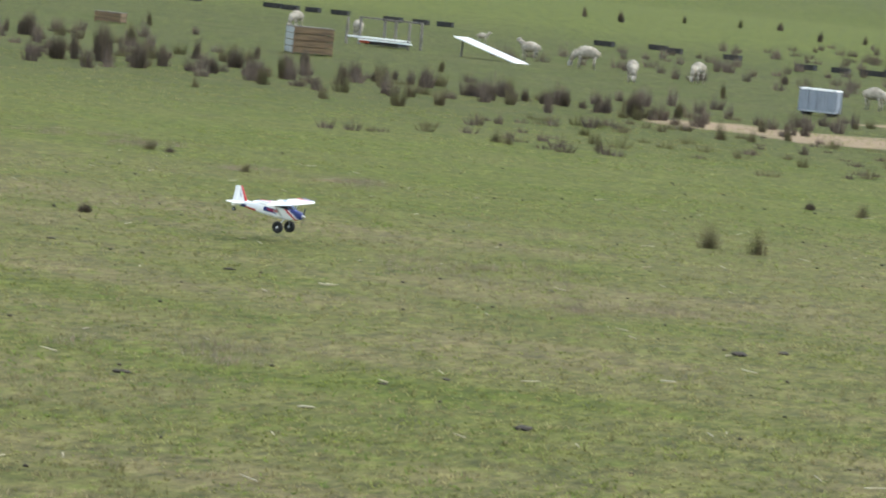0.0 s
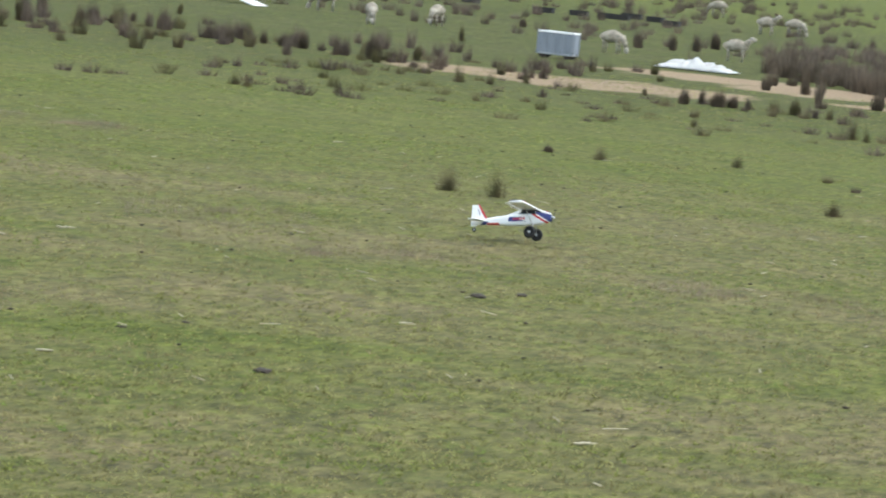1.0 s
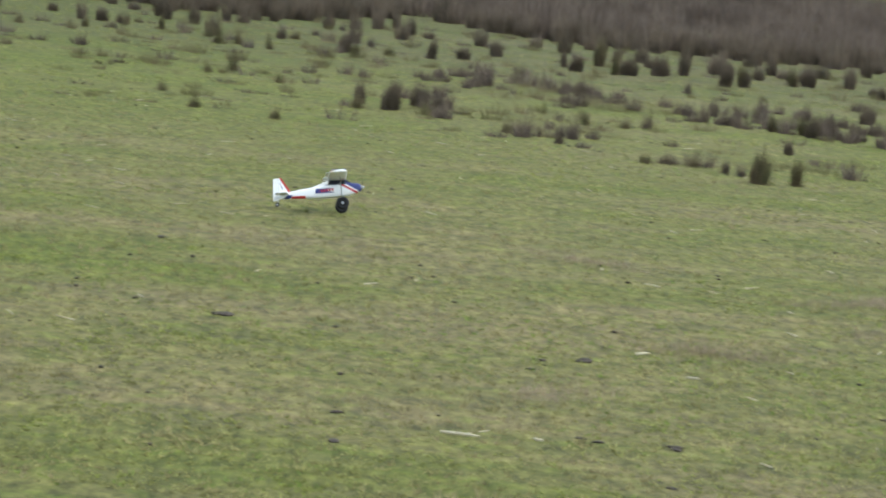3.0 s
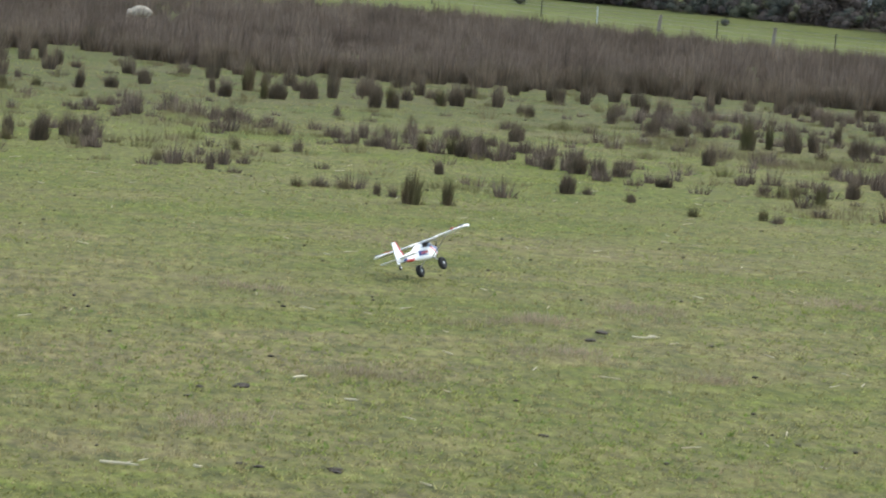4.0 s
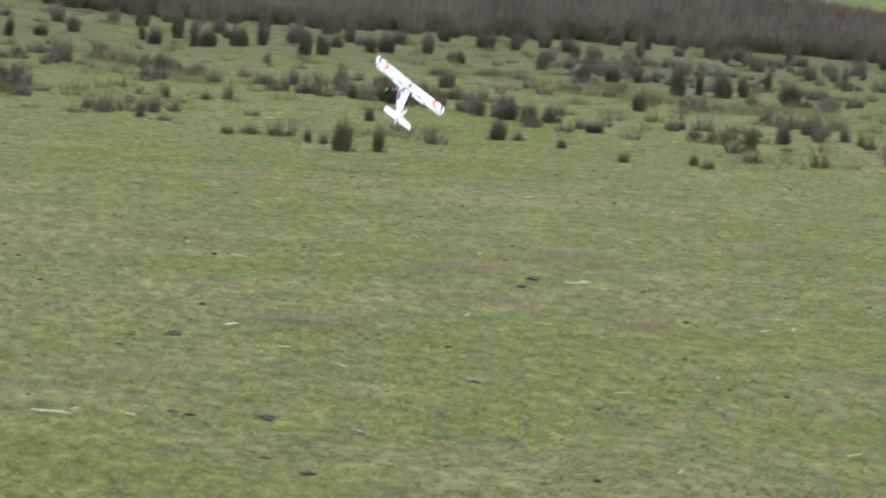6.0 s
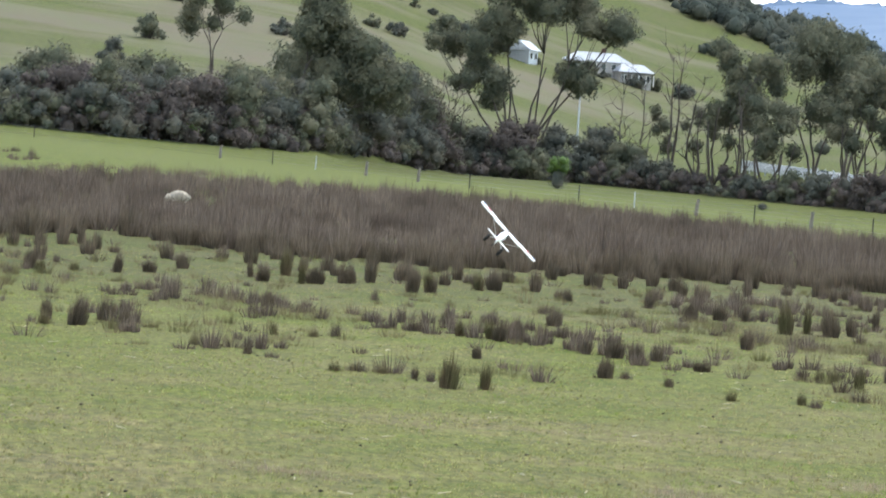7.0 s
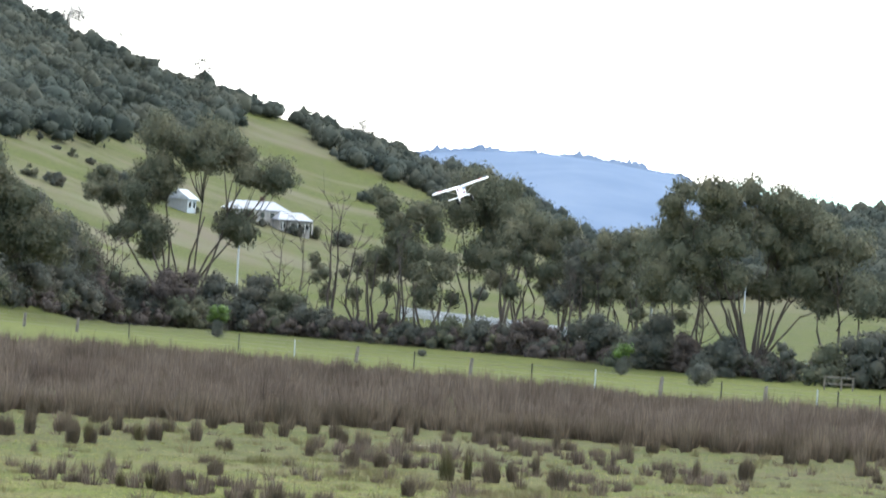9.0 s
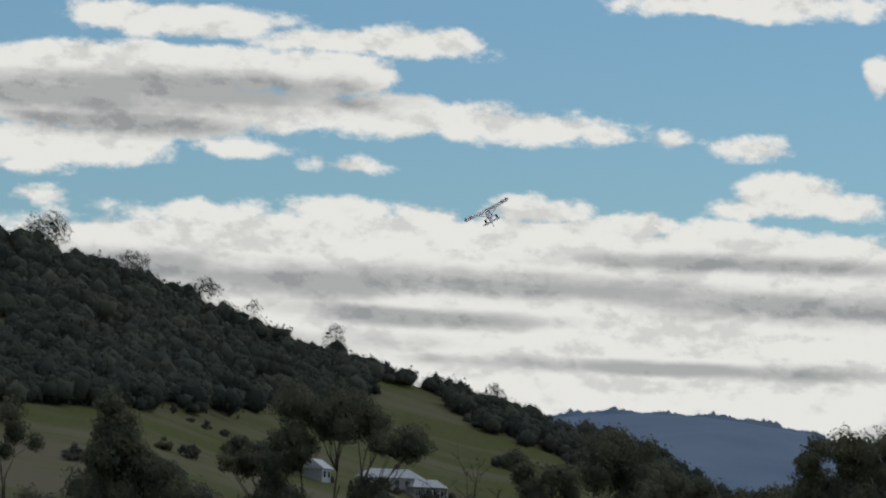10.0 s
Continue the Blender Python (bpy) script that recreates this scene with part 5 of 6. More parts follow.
# the lower edge of the bush on the hill: bearing, height of the sight line
WOODS_AZ = [3.079, 4.689, 5.5, 6.644, 8.268, 8.6, 8.72, 9.37, 9.75, 9.82, 10.394, 10.899, 11.65, 12.48, 13.3, 14.2, 15.4, 17.6]
WOODS_EL = [2.131, 2.198, 2.219, 2.157, 2.302, 2.45, 2.82, 2.62, 2.5, 2.3, 2.08, 1.9, 1.6, 1.25, 0.9, 0.6, 0.5, 0.5]


def build_woods():
    """The wooded hill: many small rounded crowns in one mesh."""
    rng = np.random.default_rng(21)
    cs, rs = [], []
    tries = 0
    while len(cs) < 5200 and tries < 60000:
        tries += 1
        az = rng.uniform(2.0, 18.5)
        d0 = float(np.interp(az, [5, 10], [430, 720]))
        d = d0 + rng.uniform(0.0, 1.0) ** 0.62 * (1312 - d0)
        x, y = d * math.sin(radians(az)), d * math.cos(radians(az))
        z = float(gz(x, y))
        el = math.degrees(math.atan2(z - 3.7, d))
        edge = float(np.interp(az, WOODS_AZ, WOODS_EL)) + 0.05 * math.sin(az * 9.0)
        if el < edge and rng.uniform() > (0.03 if el > edge - 0.15 else 0.003):
            continue
        r = rng.uniform(2.2, 5.4) * (0.7 if el < edge else 1.0)
        if d > 1270:
            r *= 0.75
        for k in range(2):
            rr = r * rng.uniform(0.65, 1.0) * (1 if k == 0 else 0.75)
            c = np.array([x + (rng.normal(0, 0.8) * r if k else 0), y + rng.normal(0, 0.5) * r, z + rr * rng.uniform(0.55, 0.95)])
            cs.append(c)
            rs.append(rr)
    v, f = leaf_cloud(rng, cs, rs, 8.0, 0.75, 0.95, 0.86)
    tagged(leaves("hill_woods", v, f, LEAF_FOREST), "dark olive bushland covering the hillside, tinted for haze", "woods", kind="stuff")


build_woods()


def build_ridge():
    """The far range, with distance haze put into its blue base colour."""
    rng = np.random.default_rng(8)
    n = 1500
    az = np.radians(np.linspace(4, 34, n))
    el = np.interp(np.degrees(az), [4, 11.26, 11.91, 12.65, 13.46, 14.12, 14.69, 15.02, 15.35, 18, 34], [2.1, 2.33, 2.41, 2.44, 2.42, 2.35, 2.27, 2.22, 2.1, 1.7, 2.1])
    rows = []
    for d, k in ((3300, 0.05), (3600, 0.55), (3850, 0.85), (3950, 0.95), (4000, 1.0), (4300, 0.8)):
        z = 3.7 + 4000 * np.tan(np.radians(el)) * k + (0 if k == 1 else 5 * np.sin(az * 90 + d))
        rows.append(np.stack([d * np.sin(az), d * np.cos(az), z], -1))
    v = np.concatenate(rows)
    i = np.arange(n - 1)
    f = np.concatenate([np.stack([i + a * n, i + 1 + a * n, i + 1 + (a + 1) * n, i + (a + 1) * n], -1) for a in range(5)])
    # trees along its crest
    q = 3400
    ta = rng.uniform(math.radians(10), math.radians(20), q)
    th = 0.6 + np.abs(rng.normal(0, 1.25, q)) * (1.5 + 0.6 * np.sin(ta * 160) + 0.5 * np.sin(ta * 510))
    tz = 3.7 + 4000 * np.tan(np.radians(np.interp(np.degrees(ta), np.degrees(az), el))) - 3
    tw = rng.uniform(1.6, 4.0, q) / 4000
    tri = np.stack([np.stack([(4000 + 14 * u) * np.sin(ta + k * tw), (4000 + 14 * u) * np.cos(ta + k * tw), tz + u * (th + 3)], -1) for k, u in ((-1.4, 0), (1.4, 0), (1.2, 0.7), (0.2, 1), (-1.1, 0.75))], 1).reshape(-1, 3)
    tagged(ob_from("crest_trees", tri, np.arange(5 * q).reshape(q, 5), HAZED_RIDGE), "tiny crest trees of the far range in its painted haze blue", "trees", kind="stuff")
    tagged(ob_from("backdrop_range", v, f, HAZED_RIDGE, True), "distant forested range, blue with painted haze", "mountains", kind="structure")


build_ridge()


def lone_trees():
    """Trees standing out on the hill's skyline."""
    for i, (az, h, w) in enumerate(((3.85, 9, 13), (5.1, 6, 9), (6.15, 6.5, 8), (6.85, 7, 5), (8.05, 9, 7), (10.4, 6, 6))):
        d = 1302
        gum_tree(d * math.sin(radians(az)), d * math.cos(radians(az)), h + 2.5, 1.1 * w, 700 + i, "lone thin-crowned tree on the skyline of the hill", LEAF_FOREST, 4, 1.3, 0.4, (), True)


lone_trees()

# ---- fence and small paddock trees ----
POST_AZ = [3.59, 4.35, 4.98, 5.71, 6.47, 7.22, 8.81, 9.62, 10.52, 11.36, 12.18, 13.07, 13.99, 14.94, 15.82, 16.45, 17.50]


def fence_point(az):
    """Where a line of sight to that side meets the fence line."""
    t = math.tan(radians(az))
    lo, hi = 150.0, 420.0
    for _ in range(40):
        m = (lo + hi) / 2
        x = 0 * m * m + -0.268466 * m + 129.801
        if x > t * m:
            lo = m
        else:
            hi = m
    return t * lo, lo


def build_fence():
    root = empty("wire_fence", Matrix.Identity(4), "wire fence with dark steel pickets and grey timber posts", "fence")
    pts = [fence_point(a) for a in [-1.2, -0.1, 0.9] + POST_AZ + [17.2, 18.1, 19.0]]
    wood = {3, 6, 7, 11, 13, 16, 18}
    for i, (x, y) in enumerate(pts):
        z = float(gz(x, y))
        bm = bmesh.new()
        if i in wood:
            tube(bm, [(x, y, z - 0.3), (x + 0.02, y, z + 0.6), (x + 0.06 + 0.02 * (i % 3), y, z + 1.25)], [0.15, 0.14, 0.12], 8)
            part("post", bm, WOOD_GREY, root, "weathered grey timber post")
        else:
            tube(bm, [(x, y, z - 0.3), (x, y, z + 1.3)], [0.05, 0.045], 6)
            part("picket", bm, RUBBER if i % 5 else STEEL, root, "thin dark steel picket")
    for h in (0.3, 0.6, 0.9, 1.15):
        bm = bmesh.new()
        tube(bm, [(x, y, float(gz(x, y)) + h) for x, y in pts], [0.008] * len(pts), 4)
        part("wire", bm, WIRE, root)


build_fence()


def young_tree(x, y, h, seed, guard=True):
    rng = np.random.default_rng(seed)
    root = empty("young_tree", Matrix.Translation((x, y, float(gz(x, y)))), "young bright green tree in a dark mesh guard" if guard else "small rounded dark green shrub in the paddock", "tree", "paddock trees")
    bm = bmesh.new()
    tube(bm, [(0, 0, -0.2), (0.05, 0, h * 0.4), (0, 0.05, h * 0.8)], [0.08, 0.06, 0.03], 6)
    part("trunk", bm, BARK, root)
    if guard:
        # lower leaves take the dark leaf colour to stand in for shade
        v, f = leaf_cloud(rng, [(0, 0, h * 0.2), (0.05, 0, h * 0.38)], [h * 0.27, h * 0.27], 260, 0.16, 1.0)
        leaves("lower_foliage", v, f, LEAF_DARK, root, "lower growth with shade put into its dark leaf colour")
        cs = [(rng.normal(0, 0.14) * h, rng.normal(0, 0.14) * h, h * rng.uniform(0.55, 0.85)) for _ in range(9)]
        v, f = leaf_cloud(rng, cs, [h * 0.17] * 9, 330, 0.16, 0.9)
        leaves("crown", v, f, LEAF_FRESH, root, "fresh yellow-green leaves")
    else:
        cs = [(rng.normal(0, 0.22) * h, rng.normal(0, 0.22) * h, h * rng.uniform(0.3, 0.6)) for _ in range(8)]
        v, f = leaf_cloud(rng, cs, [h * 0.33] * 8, 300, 0.16, 0.9)
        leaves("crown", v, f, LEAF_DARK, root)
    return root


for _i, (_x, _y, _h, _g) in enumerate([(69.8, 467.4, 4.1, 1), (108, 421.7, 3.9, 1), (104.3, 376.9, 3, 0), (92.2, 454.1, 1.2, 0), (25, 455.9, 2.6, 1)]):
    young_tree(_x, _y, _h, 800 + _i, _g > 0)


# ---- buildings on the hill ----
def window_part(root, x, y, z, w, h, d=0.12):
    bm = bmesh.new()
    box(bm, x, y, z, w, d, h)
    win = part("window", bm, PAINT, root, "white framed window")
    bm = bmesh.new()
    box(bm, x, y - 0.04, z, w - 0.2, d, h - 0.2)
    part("pane", bm, GLASS_DARK, win)


def hip_roof(bm, L, D, z, rise, over=0.5, ridge=0.5):
    a, b = L / 2 + over, D / 2 + over
    base = [bm.verts.new(p) for p in ((-a, -b, z), (a, -b, z), (a, b, z), (-a, b, z))]
    low = [bm.verts.new((v.co.x, v.co.y, z - 0.15)) for v in base]
    r = [bm.verts.new((-a * ridge, 0, z + rise)), bm.verts.new((a * ridge, 0, z + rise))]
    bm.faces.new((base[0], base[1], r[1], r[0]))
    bm.faces.new((base[2], base[3], r[0], r[1]))
    bm.faces.new((base[1], base[2], r[1]))
    bm.faces.new((base[3], base[0], r[0]))
    for i in range(4):
        bm.faces.new((low[i], low[(i + 1) % 4], base[(i + 1) % 4], base[i]))
    bm.faces.new(low[::-1])
    return bm


def farmhouse(x, y, turn, L, D, H, rise, walls, roof, label, name="farmhouse", verandah=True, chimney=True, ridge=0.6, n=5):
    root = empty(name, pose(x, y, float(gz(x, y)) - 0.2, 0, 0, turn), label, "house")
    bm = bmesh.new()
    box(bm, 0, 0, H / 2 - 0.6, L, D, H + 1.2)
    part("wall", bm, walls, root)
    ro = part("roof", hip_roof(bmesh.new(), L, D, H, rise, 0.6, ridge), roof, root, "pale corrugated iron roof" if roof is ROOF else "")
    if chimney:
        bm = bmesh.new()
        box(bm, L * 0.12, 0.3, H + rise + 0.2, 0.9, 0.9, 1.8, bevel=0.05)
        part("chimney", bm, PAINT if walls is PAINT else BRICK, ro)
    for i in range(n):
        window_part(root, -L / 2 + L * (i + 0.5) / n, -D / 2 - 0.03, H * 0.52, 1.3, 1.5)
    if verandah:
        bm = bmesh.new()
        box(bm, 0, -D / 2 - 1.2, H - 0.5, L, 2.4, 0.12, Matrix.Rotation(radians(-4), 4, "X"))
        part("verandah_roof", bm, roof, root)
        for i in range(n + 1):
            bm = bmesh.new()
            box(bm, -L / 2 + 0.2 + (L - 0.4) * i / n, -D / 2 - 2.2, (H - 0.8) / 2, 0.2, 0.2, H - 0.6)
            part("verandah_post", bm, PAINT, root)
    return root


HOUSE, BARN, PORCH, BRICK_HOUSE = [(152.6, 953.9), (125.7, 911.4), (159.1, 954.8), (33.1, 806.5)]
farmhouse(HOUSE[0] - 2, HOUSE[1] + 6, 4, 15.0, 7, 2.6, 2.2, SHADED_WALL, ROOF, "long low farmhouse with pale iron hip roof and chimney", verandah=False, n=6)
farmhouse(PORCH[0], PORCH[1] + 1, 10, 8.0, 6, 3.2, 1.9, SHADED_WALL, ROOF, "farmhouse front wing with deep white verandah under iron roof", chimney=False, n=4)
farmhouse(BARN[0] + 1, BARN[1] + 6, 62, 6.0, 5, 2.8, 2.2, STEEL, ROOF, "gabled pale iron shed beside the farmhouse", "shed", False, False, 1.0, 2)
farmhouse(BRICK_HOUSE[0], BRICK_HOUSE[1] + 5, 5, 12, 8, 3.6, 2.0, BRICK, WOOD_GREY, "red brick house on the hillside", "brick_house", False, True, 0.7, 4)


def garden():
    # shrubs and small trees about the houses and along the paddock lines
    r = random.Random(5)
    spots = [(HOUSE[0] - 6, HOUSE[1] - 8, 3.0, 5), (HOUSE[0] - 2, HOUSE[1] - 7, 2.0, 5), (HOUSE[0] + 7, HOUSE[1] - 3, 3.0, 6), (HOUSE[0] + 12, HOUSE[1] + 4, 3.5, 6),
             (BARN[0] - 7, BARN[1] - 3, 4.5, 7), (BARN[0] - 13, BARN[1] - 6, 5.5, 9), (BARN[0] - 19, BARN[1] - 4, 5.0, 7), (HOUSE[0] + 20, HOUSE[1] + 2, 4, 6),
             (BARN[0] - 36, BARN[1] - 60, 3.0, 5), (BARN[0] - 42, BARN[1] - 62, 2.6, 5), (40, 800, 4, 5), (58, 760, 3, 6), (30, 700, 4, 6), (22, 640, 3.5, 6)]
    for k in range(16):
        spots.append((75 + 4.2 * k + r.uniform(-1, 1), 985 - 5 * k + r.uniform(-3, 3), r.uniform(1.2, 2.6), r.uniform(1.5, 3.0)))
    for k, (x, y, h, w) in enumerate(spots):
        bush(x, y, h, w, 900 + k, LEAF_DARK if k % 3 else LEAF, "shrub", "dark rounded shrub on the green hillside")


garden()


def vineyard():
    # netted rows on the far river bank
    bm = bmesh.new()
    for row in range(7):
        for k in range(24):
            x, y = 148 + k * 1.35 + row * 0.6, 752 - k * 0.9 + row * 3.2
            z = float(gz(x, y))
            tube(bm, [(x, y, z - 0.2), (x, y, z + 1.5)], [0.09, 0.09], 4)
        a, c = (148 + row * 0.6, 752 + row * 3.2), (148 + 23 * 1.35 + row * 0.6, 752 - 23 * 0.9 + row * 3.2)
        for hz in (0.7, 1.3):
            tube(bm, [(a[0], a[1], float(gz(*a)) + hz), (c[0], c[1], float(gz(*c)) + hz)], [0.08, 0.08], 4)
    tagged(part("vine_rows", bm, STEEL), "grey netted vine rows on the far bank", "vineyard", kind="stuff")


vineyard()


def power_pole(x, y, h):
    root = empty("power_pole", Matrix.Translation((x, y, float(gz(x, y)))), "pale timber power pole with a crossarm", "pole", "power poles")
    bm = bmesh.new()
    tube(bm, [(0, 0, -0.5), (0, 0, h)], [0.20, 0.14], 8)
    part("pole", bm, STEEL, root)
    bm = bmesh.new()
    box(bm, 0, 0, h - 0.6, 2.2, 0.12, 0.14, bevel=0.02)
    part("crossarm", bm, WOOD_GREY, root)


for _x, _y, _z in [(132.3, 502.9, 8.4), (106.2, 691.9, 16.0), (249.2, 864.8, 15.7)]:
    power_pole(_x, _y, _z - float(gz(_x, _y)))


def gate_frame(x, y):
    root = empty("gate_frame", pose(x, y, float(gz(x, y)), 0, 0, -20), "grey timber stockyard rail between posts", "gate")
    for k in (-1.5, 0.3, 1.5):
        bm = bmesh.new()
        tube(bm, [(k, 0, -0.3), (k, 0, 1.5)], [0.09, 0.08], 7)
        part("post", bm, WOOD_GREY, root)
    for z in (0.7, 1.4):
        bm = bmesh.new()
        box(bm, 0, -0.1, z, 3.3, 0.06, 0.14, bevel=0.015)
        part("rail", bm, WOOD_GREY, root)


gate_frame(127.5, 404.5)


# ---- sheep ----
def sheep(x, y, turn, grazing, size, label):
    root = empty("sheep", pose(x, y, float(gz(x, y)), 0, 0, turn), label, "sheep", "grazing flock")
    rng = np.random.default_rng(int(abs(x * 31 + y * 7)))
    s = size
    bm = bmesh.new()
    bmesh.ops.create_icosphere(bm, subdivisions=3, radius=1.0)
    for v in bm.verts:
        k = 1 + 0.07 * noise.noise(v.co * 4 + Vector((x, y, 0)))
        v.co = Vector((v.co.x * 0.46 * k, v.co.y * 0.23 * k * (1 + 0.12 * -v.co.x), 0.58 + v.co.z * 0.235 * k + 0.03 * math.cos(2.5 * v.co.x))) * s
    part("body", bm, WOOL, root, "woolly cream fleece", True)
    bm = bmesh.new()
    if grazing:
        tube(bm, [(0.36 * s, 0, 0.62 * s), (0.52 * s, 0, 0.40 * s), (0.58 * s, 0, 0.26 * s)], [0.14 * s, 0.10 * s, 0.075 * s], 10)
        hx, hz, tilt = 0.61, 0.16, 70
    else:
        tube(bm, [(0.34 * s, 0, 0.66 * s), (0.48 * s, 0, 0.78 * s), (0.53 * s, 0, 0.86 * s)], [0.15 * s, 0.11 * s, 0.085 * s], 10)
        hx, hz, tilt = 0.60, 0.88, 25
    part("neck", bm, WOOL, root, "", True)
    bm = bmesh.new()
    bmesh.ops.create_icosphere(bm, subdivisions=2, radius=1.0)
    m = Matrix.Translation((hx * s, 0, hz * s)) @ Matrix.Rotation(radians(tilt), 4, "Y")
    for v in bm.verts:
        v.co = m @ Vector((v.co.x * 0.13 * s, v.co.y * 0.07 * s * (1 - 0.3 * v.co.x), v.co.z * 0.085 * s))
    head = part("head", bm, FACE, root, "pale greyish face", True)
    for e in (-1, 1):
        bm = bmesh.new()
        bmesh.ops.create_icosphere(bm, subdivisions=1, radius=1.0)
        for v in bm.verts:
            v.co = m @ Vector((-0.07 * s + v.co.x * 0.025 * s, e * 0.10 * s + v.co.y * 0.055 * s, 0.03 * s + v.co.z * 0.018 * s))
        part("ear", bm, FACE, head)
    for lx in (-0.28, 0.26):
        for ly in (-0.11, 0.11):
            bm = bmesh.new()
            tube(bm, [(lx * s, ly * s, 0.46 * s), (lx * s + 0.02, ly * s, 0.22 * s), (lx * s, ly * s, 0.0)], [0.06 * s, 0.035 * s, 0.03 * s], 7)
            part("leg", bm, FACE, root, "", True)
    bm = bmesh.new()
    tube(bm, [(-0.44 * s, 0, 0.66 * s), (-0.49 * s, 0, 0.5 * s)], [0.035 * s, 0.02 * s], 6)
    part("tail", bm, WOOL, root)


for _x, _y, _t, _g, _s in [(-61.19, 164.42, -100, 1, 1), (-57.07, 161.03, 120, 1, 0.95), (-54.88, 171.83, 20, 0, 0.55), (-47.44, 155.15, 170, 0, 0.95), (-44.31, 152.75, 200, 1, 1.1), (-39.59, 142.68, -70, 1, 1), (-38.72, 149.13, -100, 1, 1), (-29.67, 139.56, -15, 1, 1), (-37.41, 201.4, 170, 1, 1), (-31.35, 181.31, -10, 0, 1), (-30.18, 182.26, -12, 1, 1), (-26.01, 144.38, 5, 0, 1), (8.57, 161.37, 185, 1, 1)]:
    sheep(_x, _y, _t, _g > 0, _s, ("cream woolly sheep grazing head down" if _g > 0 else "cream woolly sheep standing with raised head") if _s > 0.8 else "small white lamb standing in the pasture")

# ---- things left in the paddock ----
def trough(x, y, turn, L):
    root = empty("feed_trough", pose(x, y, float(gz(x, y)), 0, 0, turn), "low black rubber feed trough lying in a row", "trough", "row of troughs")
    bm = bmesh.new()
    H, W, t = 0.22, 0.42, 0.05
    for k in (-1, 1):
        box(bm, 0, k * (W / 2), H / 2, L, t, H, bevel=0.012)
        box(bm, k * (L / 2), 0, H / 2, t, W, H, bevel=0.012)
    part("tub", bm, RUBBER, root)
    bm = bmesh.new()
    box(bm, 0, 0, 0.05, L - t, W - t, 0.08)
    part("floor_pan", bm, RUBBER, root)
    bm = bmesh.new()
    for k in (-1, 1):
        box(bm, 0, k * (W / 2), H + 0.015, L + 0.06, 0.09, 0.03, bevel=0.01)
    part("rim", bm, RUBBER, root, "worn grey-black rim")


for _i, (_x, _y) in enumerate([(-76.7, 190.5), (-72.8, 192), (-71.6, 191.4), (-70.3, 191.2), (-68.8, 191.2), (-65.2, 189.1), (-63.7, 189.1), (-62.5, 189.4), (-52.8, 184.8), (-50.7, 187), (-49.2, 184.5), (-46, 183.3), (-41.7, 180.2), (-40.1, 180.6), (-38.9, 181.1), (-38.2, 181), (-38.3, 184), (-36.9, 182.8), (-35.4, 179.3)]):
    trough(_x, _y, -6 + 5 * math.sin(_i * 2.1), 0.80 + 0.12 * math.sin(_i * 1.7))


def cage_trailer(x, y, turn):
    root = empty("box_trailer", pose(x, y, float(gz(x, y)), 0, 0, turn), "pale grey panelled box trailer on small wheels", "trailer")
    L, W, z0, z1 = 1.22, 0.62, 0.14, 0.86
    bm = bmesh.new()
    box(bm, 0, 0, z0, L, W, 0.06, bevel=0.01)
    part("floor_tray", bm, STEEL, root)
    for k in range(4):
        bm = bmesh.new()
        box(bm, -L / 2 + L * (k + 0.5) / 4, -W / 2, (z0 + z1) / 2, L / 4 - 0.012, 0.025, z1 - z0 - 0.06, bevel=0.004)
        part("front_panel", bm, GREY_PANEL, root)
        bm = bmesh.new()
        box(bm, -L / 2 + L * (k + 0.5) / 4, W / 2, (z0 + z1) / 2, L / 4 - 0.012, 0.025, z1 - z0 - 0.06, bevel=0.004)
        part("back_panel", bm, GREY_PANEL, root)
    for s in (-1, 1):
        bm = bmesh.new()
        box(bm, s * L / 2, 0.05, (z0 + z1) / 2, 0.025, W * 0.6, z1 - z0 - 0.06, bevel=0.004)
        part("end_panel", bm, GREY_PANEL, root, "pale end panel")
        for q in (-1, 1):
            bm = bmesh.new()
            box(bm, s * L / 2, q * W / 2, (z0 + z1) / 2, 0.06, 0.06, z1 - z0 + 0.04, bevel=0.01)
            part("corner_post", bm, GREY_PANEL, root)
            bm = bmesh.new()
            bmesh.ops.create_cone(bm, cap_ends=True, segments=16, radius1=0.12, radius2=0.12, depth=0.09, matrix=Matrix.Translation((s * L * 0.36, q * (W / 2 - 0.08), 0.12)) @ Matrix.Rotation(math.pi / 2, 4, "X"))
            part("wheel", bm, RUBBER, root, "small black wheel")
    bm = bmesh.new()
    for q in (-1, 1):
        box(bm, 0, q * W / 2, z1, L + 0.06, 0.06, 0.06, bevel=0.012)
        box(bm, q * L / 2, 0, z1, 0.06, W, 0.06, bevel=0.012)
    part("top_frame", bm, WHITE_SHEET, root, "white top rail")
    bm = bmesh.new()
    box(bm, 0, 0, z1 - 0.05, L - 0.08, W - 0.08, 0.02)
    part("lid", bm, GREY_PANEL, root)


cage_trailer(*(-29.04, 128.14, -8))


